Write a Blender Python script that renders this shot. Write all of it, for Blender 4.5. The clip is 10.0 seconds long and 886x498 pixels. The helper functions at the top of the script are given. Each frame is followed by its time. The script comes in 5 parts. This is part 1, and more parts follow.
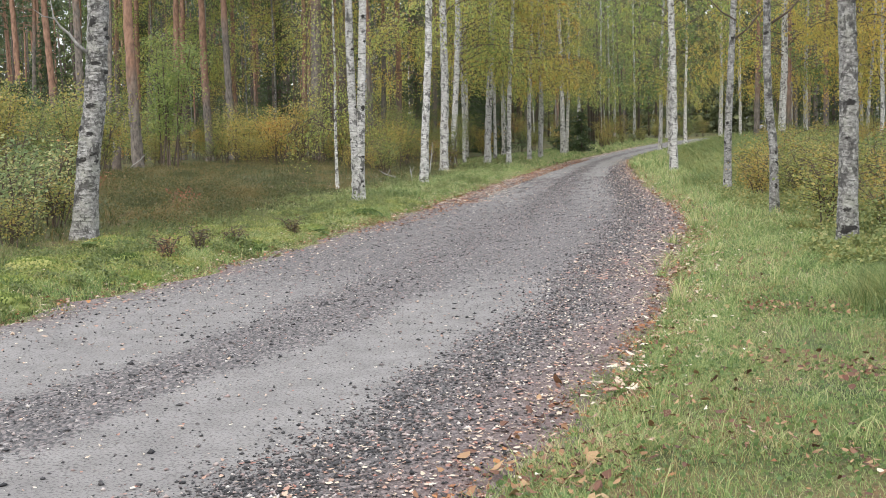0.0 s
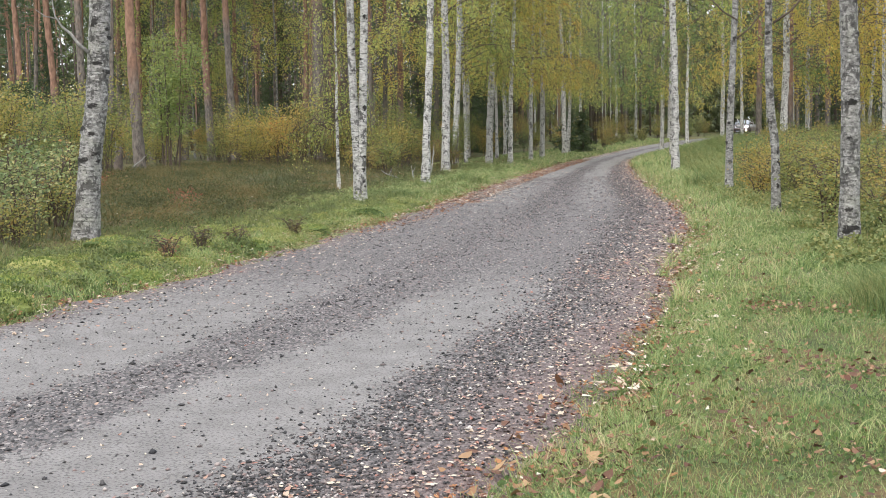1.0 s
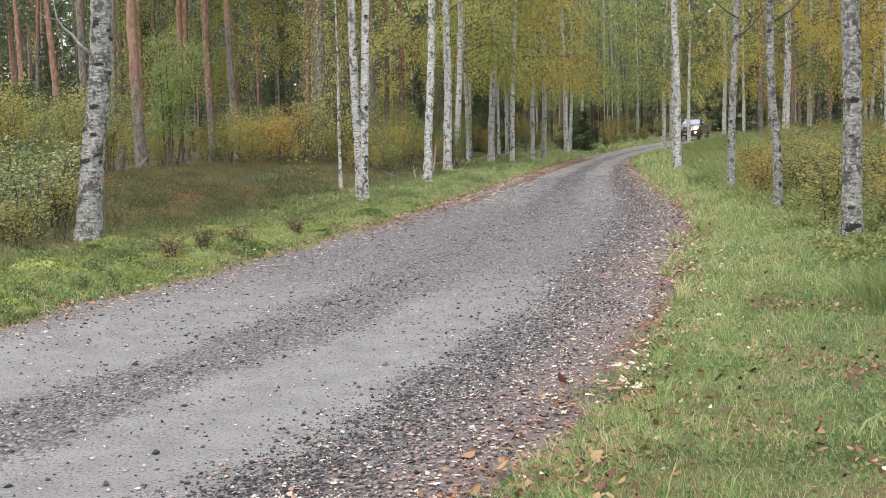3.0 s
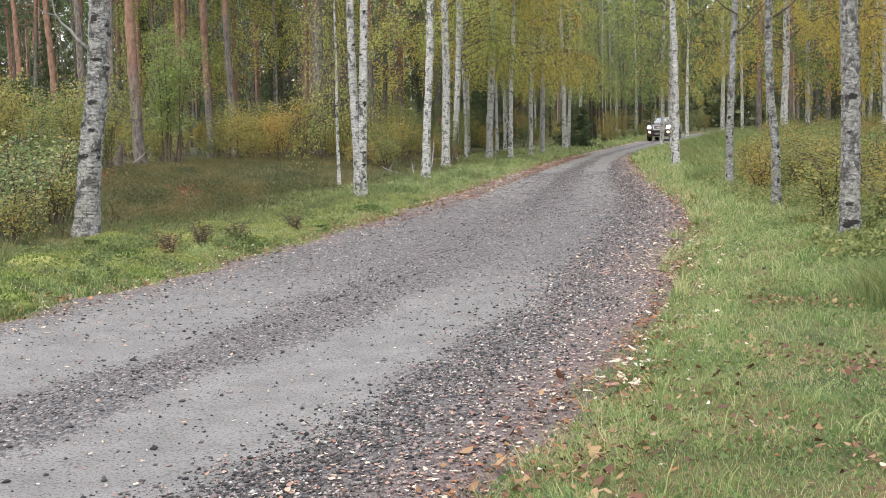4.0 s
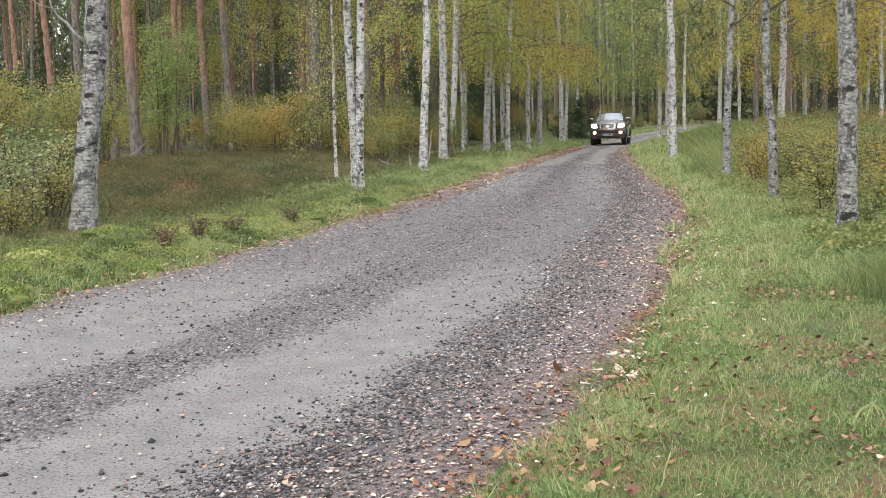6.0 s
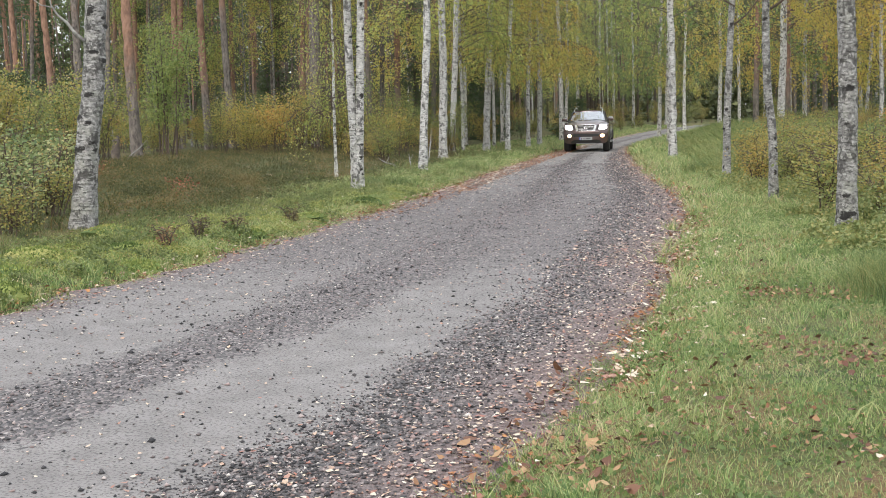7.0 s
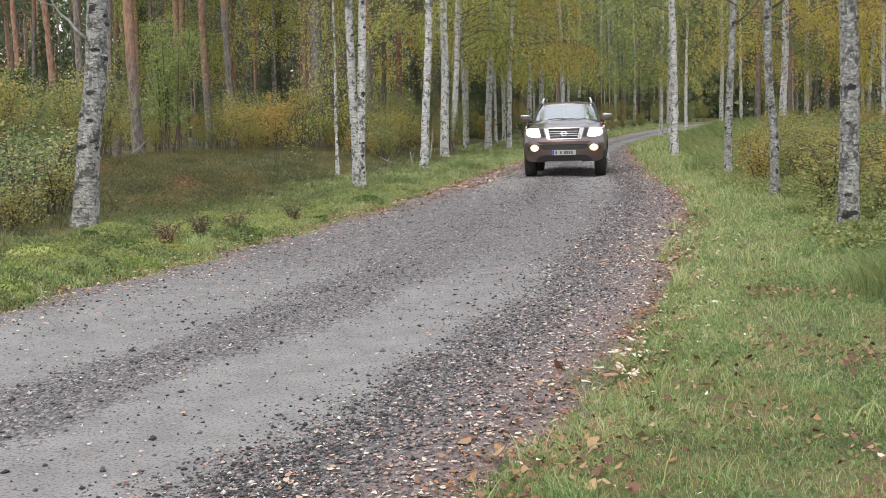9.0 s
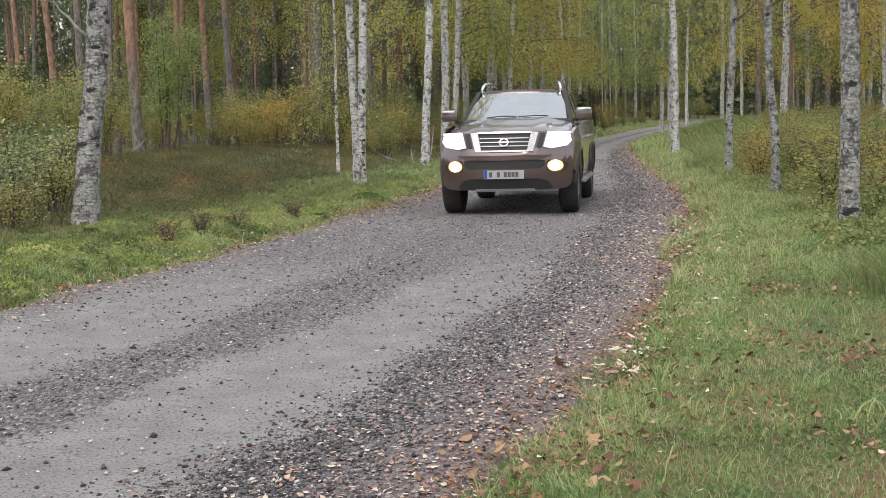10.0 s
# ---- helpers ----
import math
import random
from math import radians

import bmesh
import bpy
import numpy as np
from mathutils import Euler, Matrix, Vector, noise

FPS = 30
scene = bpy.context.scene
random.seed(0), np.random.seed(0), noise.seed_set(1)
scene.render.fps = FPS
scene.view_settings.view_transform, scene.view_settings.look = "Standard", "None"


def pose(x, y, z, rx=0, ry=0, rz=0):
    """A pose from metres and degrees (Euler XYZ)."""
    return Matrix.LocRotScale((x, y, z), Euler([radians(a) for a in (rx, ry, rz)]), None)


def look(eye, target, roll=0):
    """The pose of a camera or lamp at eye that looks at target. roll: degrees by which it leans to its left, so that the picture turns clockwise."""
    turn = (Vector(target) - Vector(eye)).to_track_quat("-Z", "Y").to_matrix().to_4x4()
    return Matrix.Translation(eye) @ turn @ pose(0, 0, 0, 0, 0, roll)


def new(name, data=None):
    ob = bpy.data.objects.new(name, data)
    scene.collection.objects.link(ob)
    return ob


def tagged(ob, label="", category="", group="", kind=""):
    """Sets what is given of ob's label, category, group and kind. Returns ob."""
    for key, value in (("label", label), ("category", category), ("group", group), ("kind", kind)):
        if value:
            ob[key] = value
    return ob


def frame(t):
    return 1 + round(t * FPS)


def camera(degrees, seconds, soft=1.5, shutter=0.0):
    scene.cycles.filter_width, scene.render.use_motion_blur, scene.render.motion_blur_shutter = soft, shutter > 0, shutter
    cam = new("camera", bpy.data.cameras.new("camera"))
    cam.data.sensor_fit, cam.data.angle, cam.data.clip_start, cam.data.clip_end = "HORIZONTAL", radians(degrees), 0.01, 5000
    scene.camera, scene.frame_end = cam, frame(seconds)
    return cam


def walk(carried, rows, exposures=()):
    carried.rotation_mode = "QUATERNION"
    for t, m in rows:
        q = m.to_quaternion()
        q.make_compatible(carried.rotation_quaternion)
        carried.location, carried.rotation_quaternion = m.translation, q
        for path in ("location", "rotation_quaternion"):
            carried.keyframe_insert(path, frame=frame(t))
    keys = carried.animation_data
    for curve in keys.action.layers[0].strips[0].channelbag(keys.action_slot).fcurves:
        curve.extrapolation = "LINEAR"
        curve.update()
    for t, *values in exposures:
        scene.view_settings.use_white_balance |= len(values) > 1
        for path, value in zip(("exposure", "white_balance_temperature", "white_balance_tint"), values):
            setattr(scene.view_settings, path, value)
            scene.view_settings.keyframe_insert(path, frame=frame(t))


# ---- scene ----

# ---------------------------------------------------------------- camera: hand-held at the verge, it only tilts a little
cam = camera(38.0, 10.0, soft=0.75)
EYE = (0.0, 0.0, 1.27)
EXPOSURE = 0.95


def aim(yaw, pitch, roll):
    y, p = radians(yaw), radians(pitch)
    way = Vector((math.sin(y) * math.cos(p), math.cos(y) * math.cos(p), math.sin(p)))
    return look(EYE, Vector(EYE) + way * 10, roll)


walk(cam, [(0.0, aim(0.000, -5.007, -1.20)), (0.5, aim(-0.034, -5.001, -1.19)), (1.0, aim(-0.070, -5.007, -1.20)),
           (1.5, aim(-0.112, -5.000, -1.20)), (2.0, aim(-0.148, -4.955, -1.32)), (2.5, aim(-0.195, -4.970, -1.44)),
           (4.0, aim(-0.096, -5.209, -1.38)), (4.5, aim(-0.050, -5.329, -1.37)), (5.0, aim(-0.006, -5.435, -1.42)),
           (5.5, aim(0.016, -5.498, -1.43)), (7.0, aim(0.018, -5.559, -1.43)), (7.5, aim(0.012, -5.576, -1.49)),
           (8.0, aim(0.010, -5.590, -1.46)), (8.5, aim(-0.015, -5.605, -1.41)), (9.0, aim(-0.044, -5.625, -1.35)),
           (9.5, aim(-0.068, -5.678, -1.33)), (10.0, aim(-0.078, -5.751, -1.39))],
     exposures=[(0.0, EXPOSURE), (5.0, EXPOSURE), (7.5, EXPOSURE - 0.06), (9.0, EXPOSURE - 0.17), (9.5, EXPOSURE - 0.25), (10.0, EXPOSURE - 0.33)])

# ---------------------------------------------------------------- light: an overcast sky
SUN_UP, SUN_TURN = 52.0, 200.0
world = bpy.data.worlds.new("overcast_sky")
world.use_nodes = True
scene.world = world
wt = world.node_tree
sky = wt.nodes.new("ShaderNodeTexSky")
sky.sky_type, sky.sun_disc = "NISHITA", False
sky.sun_elevation, sky.sun_rotation = radians(SUN_UP), radians(SUN_TURN)
sky.air_density, sky.dust_density, sky.ozone_density = 1.0, 4.0, 0.5
cloud = wt.nodes.new("ShaderNodeMix")
cloud.data_type = "RGBA"
cloud.inputs[0].default_value = 0.75
cloud.inputs[7].default_value = (5.4, 5.6, 5.9, 1)
wt.links.new(sky.outputs[0], cloud.inputs[6])
wt.links.new(cloud.outputs[2], wt.nodes["Background"].inputs[0])
wt.nodes["Background"].inputs[1].default_value = 0.15
sun = new("sun", bpy.data.lights.new("sun", "SUN"))
sun.data.energy, sun.data.angle, sun.data.color = 1.0, radians(25), (1.0, 0.96, 0.9)
sun.matrix_world = look((0, 0, 40), Vector((0, 0, 40)) - Vector((math.sin(radians(SUN_TURN)) * math.cos(radians(SUN_UP)),
                        math.cos(radians(SUN_TURN)) * math.cos(radians(SUN_UP)), math.sin(radians(SUN_UP)))))

# ---------------------------------------------------------------- materials


class Net:
    """A small builder of node materials."""

    def __init__(self, name, rough=0.8, metal=0.0):
        self.m = bpy.data.materials.new(name)
        self.m.use_nodes = True
        self.t = self.m.node_tree
        self.p = self.t.nodes["Principled BSDF"]
        self.p.inputs["Roughness"].default_value, self.p.inputs["Metallic"].default_value = rough, metal

    def node(self, kind, **values):
        n = self.t.nodes.new(kind)
        for key, v in values.items():
            n.inputs[key.replace("_", " ")].default_value = v
        return n

    def link(self, a, b):
        self.t.links.new(a, b)

    def coords(self, stretch=(1, 1, 1)):
        c = self.node("ShaderNodeTexCoord")
        m = self.node("ShaderNodeMapping", Scale=stretch)
        shift = self.node("ShaderNodeVectorMath")
        shift.inputs[1].default_value = (31.0, 17.0, 53.0)
        shift.operation = "SCALE"
        shift.inputs[0].default_value = (31.0, 17.0, 53.0)
        self.link(self.chance(), shift.inputs["Scale"])
        self.link(c.outputs["Object"], m.inputs[0])
        self.link(shift.outputs[0], m.inputs["Location"])
        return m.outputs[0]

    def noise(self, scale, detail=4.0, stretch=(1, 1, 1), rough=0.6):
        n = self.node("ShaderNodeTexNoise", Scale=scale, Detail=detail, Roughness=rough)
        self.link(self.coords(stretch), n.inputs["Vector"])
        return n.outputs[0]

    def ramp(self, value, stops):
        r = self.node("ShaderNodeValToRGB")
        e = r.color_ramp.elements
        while len(e) < len(stops):
            e.new(0.5)
        for item, (at, col) in zip(e, stops):
            item.position = at
            item.color = (*col, 1) if len(col) == 3 else col
        self.link(value, r.inputs[0])
        return r.outputs[0]

    def mix(self, fac, a, b, mode="MIX"):
        n = self.node("ShaderNodeMix")
        n.data_type, n.blend_type = "RGBA", mode
        for sock, v in ((n.inputs[0], fac), (n.inputs[6], a), (n.inputs[7], b)):
            if isinstance(v, bpy.types.NodeSocket):
                self.link(v, sock)
            else:
                sock.default_value = v if isinstance(v, float) else (*v, 1)
        return n.outputs[2]

    def math(self, op, a, b=0.0):
        n = self.node("ShaderNodeMath")
        n.operation = op
        for sock, v in zip(n.inputs, (a, b)):
            if isinstance(v, bpy.types.NodeSocket):
                self.link(v, sock)
            else:
                sock.default_value = v
        return n.outputs[0]

    def island(self):
        return self.node("ShaderNodeNewGeometry").outputs["Random Per Island"]

    def chance(self):
        return self.node("ShaderNodeObjectInfo").outputs["Random"]

    def attr(self, name):
        n = self.node("ShaderNodeAttribute")
        n.attribute_name = name
        return n.outputs["Fac"]

    def colour(self, c):
        if isinstance(c, bpy.types.NodeSocket):
            self.link(c, self.p.inputs["Base Color"])
        else:
            self.p.inputs["Base Color"].default_value = (*c, 1)
        return self

    def bump(self, height, strength=0.5, distance=0.02):
        b = self.node("ShaderNodeBump", Strength=strength, Distance=distance)
        self.link(height, b.inputs["Height"])
        self.link(b.outputs[0], self.p.inputs["Normal"])
        return self

    def thin(self, share, c):
        """Lets light through: leaves and blades."""
        t = self.node("ShaderNodeBsdfTranslucent")
        self.link(c, t.inputs[0])
        m = self.node("ShaderNodeMixShader", Fac=share)
        self.link(self.p.outputs[0], m.inputs[1])
        self.link(t.outputs[0], m.inputs[2])
        self.link(m.outputs[0], self.t.nodes["Material Output"].inputs[0])
        return self


def plain(name, c, rough=0.6, metal=0.0, grain=30.0, vary=0.25):
    n = Net(name, rough, metal)
    dark = tuple(v * (1 - vary) for v in c)
    n.colour(n.ramp(n.noise(grain), [(0.3, dark), (0.7, c)]))
    return n.m


def foliage(name, stops, share=0.35, rough=0.55, patch=0.45, size=0.9, single=0.55):
    """Leaves: colours from leaf to leaf and from plant to plant."""
    n = Net(name, rough)
    leaf = n.math("ADD", n.math("MULTIPLY", n.island(), single), n.math("ADD", n.math("MULTIPLY", n.noise(size, 3), patch), 0.5 - single * 0.5 - patch * 0.5))
    plant = n.math("MULTIPLY", n.math("SUBTRACT", n.chance(), 0.5), 0.5)
    c = n.ramp(n.math("ADD", leaf, plant), stops)
    n.colour(c).thin(share, c)
    return n.m


M = {}
# leaves turning in autumn
M["birch_leaf"] = foliage("birch_leaf", [(0.05, (0.22, 0.3, 0.09)), (0.4, (0.38, 0.44, 0.13)), (0.65, (0.56, 0.54, 0.15)), (0.9, (0.66, 0.52, 0.13)), (1.0, (0.6, 0.36, 0.1))], 0.5)
M["gold_leaf"] = foliage("gold_leaf", [(0.05, (0.34, 0.36, 0.09)), (0.4, (0.52, 0.45, 0.11)), (0.75, (0.64, 0.46, 0.11)), (1.0, (0.6, 0.32, 0.07))], 0.5)
M["shrub_leaf"] = foliage("shrub_leaf", [(0.05, (0.11, 0.17, 0.06)), (0.35, (0.21, 0.26, 0.09)), (0.65, (0.36, 0.35, 0.11)), (0.85, (0.5, 0.39, 0.12)), (1.0, (0.42, 0.19, 0.08))], 0.45)
M["rowan_leaf"] = foliage("rowan_leaf", [(0.1, (0.18, 0.25, 0.085)), (0.5, (0.33, 0.39, 0.13)), (0.8, (0.48, 0.47, 0.15)), (1.0, (0.62, 0.42, 0.13))], 0.5)
M["pale_leaf"] = foliage("pale_leaf", [(0.1, (0.09, 0.15, 0.06)), (0.5, (0.22, 0.3, 0.13)), (0.75, (0.4, 0.44, 0.2)), (0.9, (0.54, 0.46, 0.2)), (1.0, (0.46, 0.22, 0.09))], 0.4)
M["gold_bush"] = foliage("gold_bush", [(0.05, (0.16, 0.19, 0.06)), (0.35, (0.32, 0.31, 0.09)), (0.7, (0.5, 0.38, 0.11)), (0.9, (0.56, 0.36, 0.11)), (1.0, (0.5, 0.22, 0.07))], 0.45)
M["green_leaf"] = foliage("green_leaf", [(0.1, (0.14, 0.22, 0.08)), (0.6, (0.27, 0.34, 0.12)), (1.0, (0.42, 0.42, 0.14))], 0.45)
M["heath_leaf"] = foliage("heath_leaf", [(0.2, (0.07, 0.085, 0.03)), (0.36, (0.16, 0.15, 0.055)), (0.48, (0.26, 0.18, 0.08)), (0.62, (0.2, 0.19, 0.07)), (0.78, (0.32, 0.19, 0.1)), (1.0, (0.36, 0.16, 0.09))], 0.35, 0.55, 1.7, 0.75, 0.32)
M["far_leaf"] = foliage("far_leaf", [(0.1, (0.06, 0.08, 0.04)), (0.5, (0.1, 0.12, 0.055)), (0.8, (0.15, 0.16, 0.06)), (1.0, (0.2, 0.17, 0.07))], 0.2)
M["needles"] = foliage("needles", [(0.1, (0.04, 0.07, 0.032)), (0.6, (0.08, 0.12, 0.047)), (1.0, (0.13, 0.165, 0.062))], 0.2)
M["moss"] = foliage("moss", [(0.1, (0.06, 0.1, 0.03)), (0.45, (0.18, 0.25, 0.07)), (0.75, (0.34, 0.38, 0.11)), (1.0, (0.46, 0.4, 0.17))], 0.2, 0.9)
M["grass"] = foliage("grass", [(0.12, (0.04, 0.085, 0.028)), (0.34, (0.17, 0.275, 0.095)), (0.55, (0.32, 0.43, 0.16)), (0.73, (0.5, 0.54, 0.235)), (0.88, (0.66, 0.58, 0.35)), (1.0, (0.66, 0.47, 0.29))], 0.4, 0.55, 0.85, 1.3)
M["straw"] = foliage("straw", [(0.1, (0.17, 0.1, 0.045)), (0.45, (0.38, 0.28, 0.12)), (0.75, (0.58, 0.47, 0.24)), (1.0, (0.7, 0.6, 0.38))], 0.3)
M["meadow"] = foliage("meadow", [(0.12, (0.04, 0.075, 0.025)), (0.4, (0.13, 0.2, 0.07)), (0.65, (0.24, 0.31, 0.11)), (0.85, (0.4, 0.39, 0.16)), (1.0, (0.5, 0.4, 0.2))], 0.35, 0.55, 0.9, 0.8)
M["bank_grass"] = foliage("bank_grass", [(0.15, (0.035, 0.06, 0.02)), (0.4, (0.1, 0.145, 0.05)), (0.65, (0.19, 0.225, 0.08)), (0.85, (0.3, 0.28, 0.125)), (1.0, (0.38, 0.31, 0.18))], 0.3, 0.55, 1.0, 1.6)
M["rust_leaf"] = foliage("rust_leaf", [(0.1, (0.11, 0.04, 0.022)), (0.4, (0.3, 0.12, 0.05)), (0.65, (0.48, 0.22, 0.085)), (0.85, (0.62, 0.4, 0.15)), (1.0, (0.7, 0.56, 0.34))], 0.1)
M["red_leaf"] = foliage("red_leaf", [(0.1, (0.12, 0.08, 0.04)), (0.5, (0.3, 0.11, 0.07)), (1.0, (0.42, 0.16, 0.09))], 0.3)
M["herb_leaf"] = foliage("herb_leaf", [(0.1, (0.1, 0.135, 0.05)), (0.5, (0.19, 0.24, 0.085)), (0.8, (0.31, 0.33, 0.12)), (1.0, (0.42, 0.36, 0.14))], 0.35, 0.55, 0.8, 1.4)
M["brown_leaf"] = foliage("brown_leaf", [(0.05, (0.06, 0.025, 0.016)), (0.35, (0.17, 0.075, 0.042)), (0.55, (0.33, 0.18, 0.09)), (0.75, (0.5, 0.34, 0.18)), (1.0, (0.7, 0.58, 0.42))], 0.1)
M["fallen_leaf"] = foliage("fallen_leaf", [(0.05, (0.18, 0.07, 0.05)), (0.2, (0.36, 0.16, 0.12)), (0.34, (0.46, 0.29, 0.22)), (0.5, (0.6, 0.46, 0.34)), (0.66, (0.72, 0.64, 0.52)), (1.0, (0.8, 0.77, 0.69))], 0.1)


def birch_bark(name, least, more):
    """White skin with short dark bands, ragged black scars and lichen; 'scar' marks where the bark has burst."""
    n = Net(name, 0.75)
    lines = n.ramp(n.noise(7.0, 5, (1.2, 1.2, 6), 0.8), [(0.55, (0, 0, 0)), (0.60, (1, 1, 1))])
    patch = n.ramp(n.noise(6.5, 6, (1.4, 1.4, 1.0), 0.7), [(0.54, (0, 0, 0)), (0.575, (1, 1, 1))])
    age = n.math("ADD", n.math("MULTIPLY", n.chance(), more), least)
    fleck = n.ramp(n.noise(19.0, 4, (1, 1, 1.8), 0.65), [(0.605, (0, 0, 0)), (0.645, (0.9, 0.9, 0.9))])
    patch = n.math("MAXIMUM", patch, fleck)
    marks = n.math("MAXIMUM", n.math("MULTIPLY", lines, 0.8), n.math("MULTIPLY", patch, 0.85))
    white = n.ramp(n.noise(9.0, 5, (1, 1, 3)), [(0.36, (0.4, 0.39, 0.375)), (0.56, (0.76, 0.75, 0.73))])
    grey = n.ramp(n.noise(24.0, 5, (1, 1, 1.4), 0.7), [(0.36, (0.085, 0.083, 0.08)), (0.5, (0.235, 0.228, 0.22)), (0.66, (0.5, 0.49, 0.47))])
    skin = n.mix(age, white, grey)
    lichen = n.ramp(n.noise(6.0, 5), [(0.5, (0, 0, 0)), (0.7, (0.6, 0.6, 0.6))])
    skin = n.mix(lichen, skin, (0.36, 0.37, 0.31))
    black = n.ramp(n.noise(25.0, 4), [(0.35, (0.022, 0.021, 0.02)), (0.65, (0.11, 0.105, 0.1))])
    skin = n.mix(marks, skin, black)
    ragged = n.ramp(n.math("ADD", n.attr("scar"), n.math("MULTIPLY", n.math("SUBTRACT", n.noise(30.0, 4, (1, 1, 2)), 0.5), 1.3)), [(0.42, (0, 0, 0)), (0.58, (1, 1, 1))])
    n.colour(n.mix(ragged, skin, (0.024, 0.022, 0.02)))
    n.bump(n.mix(0.5, lines, n.noise(40.0, 6, (1, 1, 1.5))), 1.0, 0.025)
    return n.m


def pine_bark(name, least, more):
    """Grey plates below, orange skin above; least and more set how high the grey reaches."""
    n = Net(name, 0.9)
    c = n.node("ShaderNodeTexCoord")
    s = n.node("ShaderNodeSeparateXYZ")
    n.link(c.outputs["Object"], s.inputs[0])
    up = n.math("ADD", n.math("MULTIPLY", s.outputs[2], 0.22), n.math("SUBTRACT", n.math("MULTIPLY", n.noise(1.5), 0.7), n.math("ADD", n.math("MULTIPLY", n.chance(), more), least)))
    base = n.ramp(n.noise(14.0, 5, (1, 1, 0.4)), [(0.3, (0.06, 0.052, 0.047)), (0.55, (0.19, 0.165, 0.145)), (0.75, (0.29, 0.25, 0.21))])
    top = n.ramp(n.noise(10.0, 5, (1, 1, 0.4)), [(0.3, (0.14, 0.082, 0.058)), (0.55, (0.31, 0.18, 0.125)), (0.8, (0.4, 0.26, 0.19))])
    n.colour(n.mix(n.ramp(up, [(0.6, (0, 0, 0)), (1.05, (1, 1, 1))]), base, top))
    n.bump(n.noise(16.0, 5, (1, 1, 0.35)), 1.0, 0.03)
    return n.m


M["birch_bark"], M["old_bark"], M["pine_bark"] = birch_bark("birch_bark", 0.0, 0.45), birch_bark("lichen_grown_birch_bark", 0.8, 0.2), pine_bark("pine_bark", 0.0, 0.85)
M["ruddy_pine_bark"], M["grey_pine_bark"] = pine_bark("ruddy_pine_bark", 0.02, 0.15), pine_bark("grey_pine_bark", 0.75, 0.15)
M["twig"] = plain("twig", (0.12, 0.09, 0.07), 0.9)
M["dead_wood"] = plain("dead_wood", (0.36, 0.35, 0.33), 0.9, 0, 25, 0.5)
M["spruce_bark"] = plain("spruce_bark", (0.16, 0.13, 0.11), 0.9, 0, 12, 0.5)


def soil():
    n = Net("forest_floor", 0.95)
    moss = n.ramp(n.noise(1.1, 6), [(0.3, (0.06, 0.065, 0.025)), (0.5, (0.11, 0.125, 0.04)), (0.62, (0.15, 0.10, 0.05)), (0.75, (0.12, 0.16, 0.045))])
    fine = n.ramp(n.noise(45.0, 5), [(0.3, (0.45, 0.45, 0.45)), (0.7, (1.3, 1.3, 1.3))])
    turf = n.ramp(n.noise(1.6, 6), [(0.3, (0.07, 0.09, 0.03)), (0.45, (0.13, 0.15, 0.05)), (0.56, (0.22, 0.19, 0.08)), (0.62, (0.24, 0.15, 0.075)), (0.75, (0.14, 0.165, 0.05))])
    n.colour(n.mix(1.0, n.mix(n.attr("verge"), moss, turf), fine, "MULTIPLY"))
    n.bump(n.noise(22.0, 6), 1.0, 0.06)
    return n.m


def gravel_road():
    """Packed wheel tracks, loose dark gravel between and beside them; 'across' runs from 0 at one edge to 1 at the other."""
    n = Net("gravel_road", 0.9)
    a = n.math("ADD", n.attr("across"), n.math("MULTIPLY", n.math("SUBTRACT", n.noise(0.55, 4, (1, 0.35, 1)), 0.5), 0.22))
    loose = n.ramp(a, [(0.0, (0.55,) * 3), (0.07, (0.5,) * 3), (0.15, (0.12,) * 3), (0.36, (0.12,) * 3), (0.45, (0.85,) * 3), (0.53, (0.75,) * 3),
                       (0.6, (0.1,) * 3), (0.74, (0.12,) * 3), (0.82, (0.95,) * 3), (1.0, (0.8,) * 3)])
    far = n.ramp(n.attr("along"), [(0.06, (0, 0, 0)), (0.13, (0.85,) * 3), (0.2, (0.8,) * 3), (0.32, (0.25,) * 3), (0.5, (0.1,) * 3)])
    loose = n.mix(n.math("MULTIPLY", far, 0.8), loose, (0.85, 0.85, 0.85))
    packed = n.ramp(n.noise(3.0, 6), [(0.3, (0.2, 0.19, 0.185)), (0.7, (0.285, 0.272, 0.264))])
    specks = n.ramp(n.noise(70.0, 3), [(0.36, (0.45,) * 3), (0.5, (1,) * 3)])
    packed = n.mix(1.0, packed, specks, "MULTIPLY")
    v = n.node("ShaderNodeTexVoronoi", Scale=70.0)
    n.link(n.coords((1, 0.6, 1)), v.inputs["Vector"])
    stone = n.ramp(v.outputs["Color"], [(0.1, (0.05, 0.049, 0.052)), (0.5, (0.135, 0.128, 0.128)), (0.8, (0.25, 0.22, 0.215)), (1.0, (0.46, 0.43, 0.41))])
    edge = n.ramp(n.attr("across"), [(0.02, (1, 1, 1)), (0.12, (0, 0, 0)), (0.84, (0, 0, 0)), (0.95, (1, 1, 1))])
    stone = n.mix(n.math("MULTIPLY", edge, 0.5), stone, (0.24, 0.155, 0.14))
    keep = n.math("GREATER_THAN", n.math("ADD", loose, n.math("MULTIPLY", n.math("SUBTRACT", n.noise(28.0, 4), 0.5), 1.1)), 0.5)
    n.colour(n.mix(keep, packed, stone))
    h = n.math("ADD", n.math("MULTIPLY", n.math("SUBTRACT", 1.0, v.outputs["Distance"]), loose), n.math("MULTIPLY", n.noise(80.0, 4), 0.35))
    n.bump(h, 0.9, 0.015)
    return n.m


M["soil"], M["gravel_road"] = soil(), gravel_road()


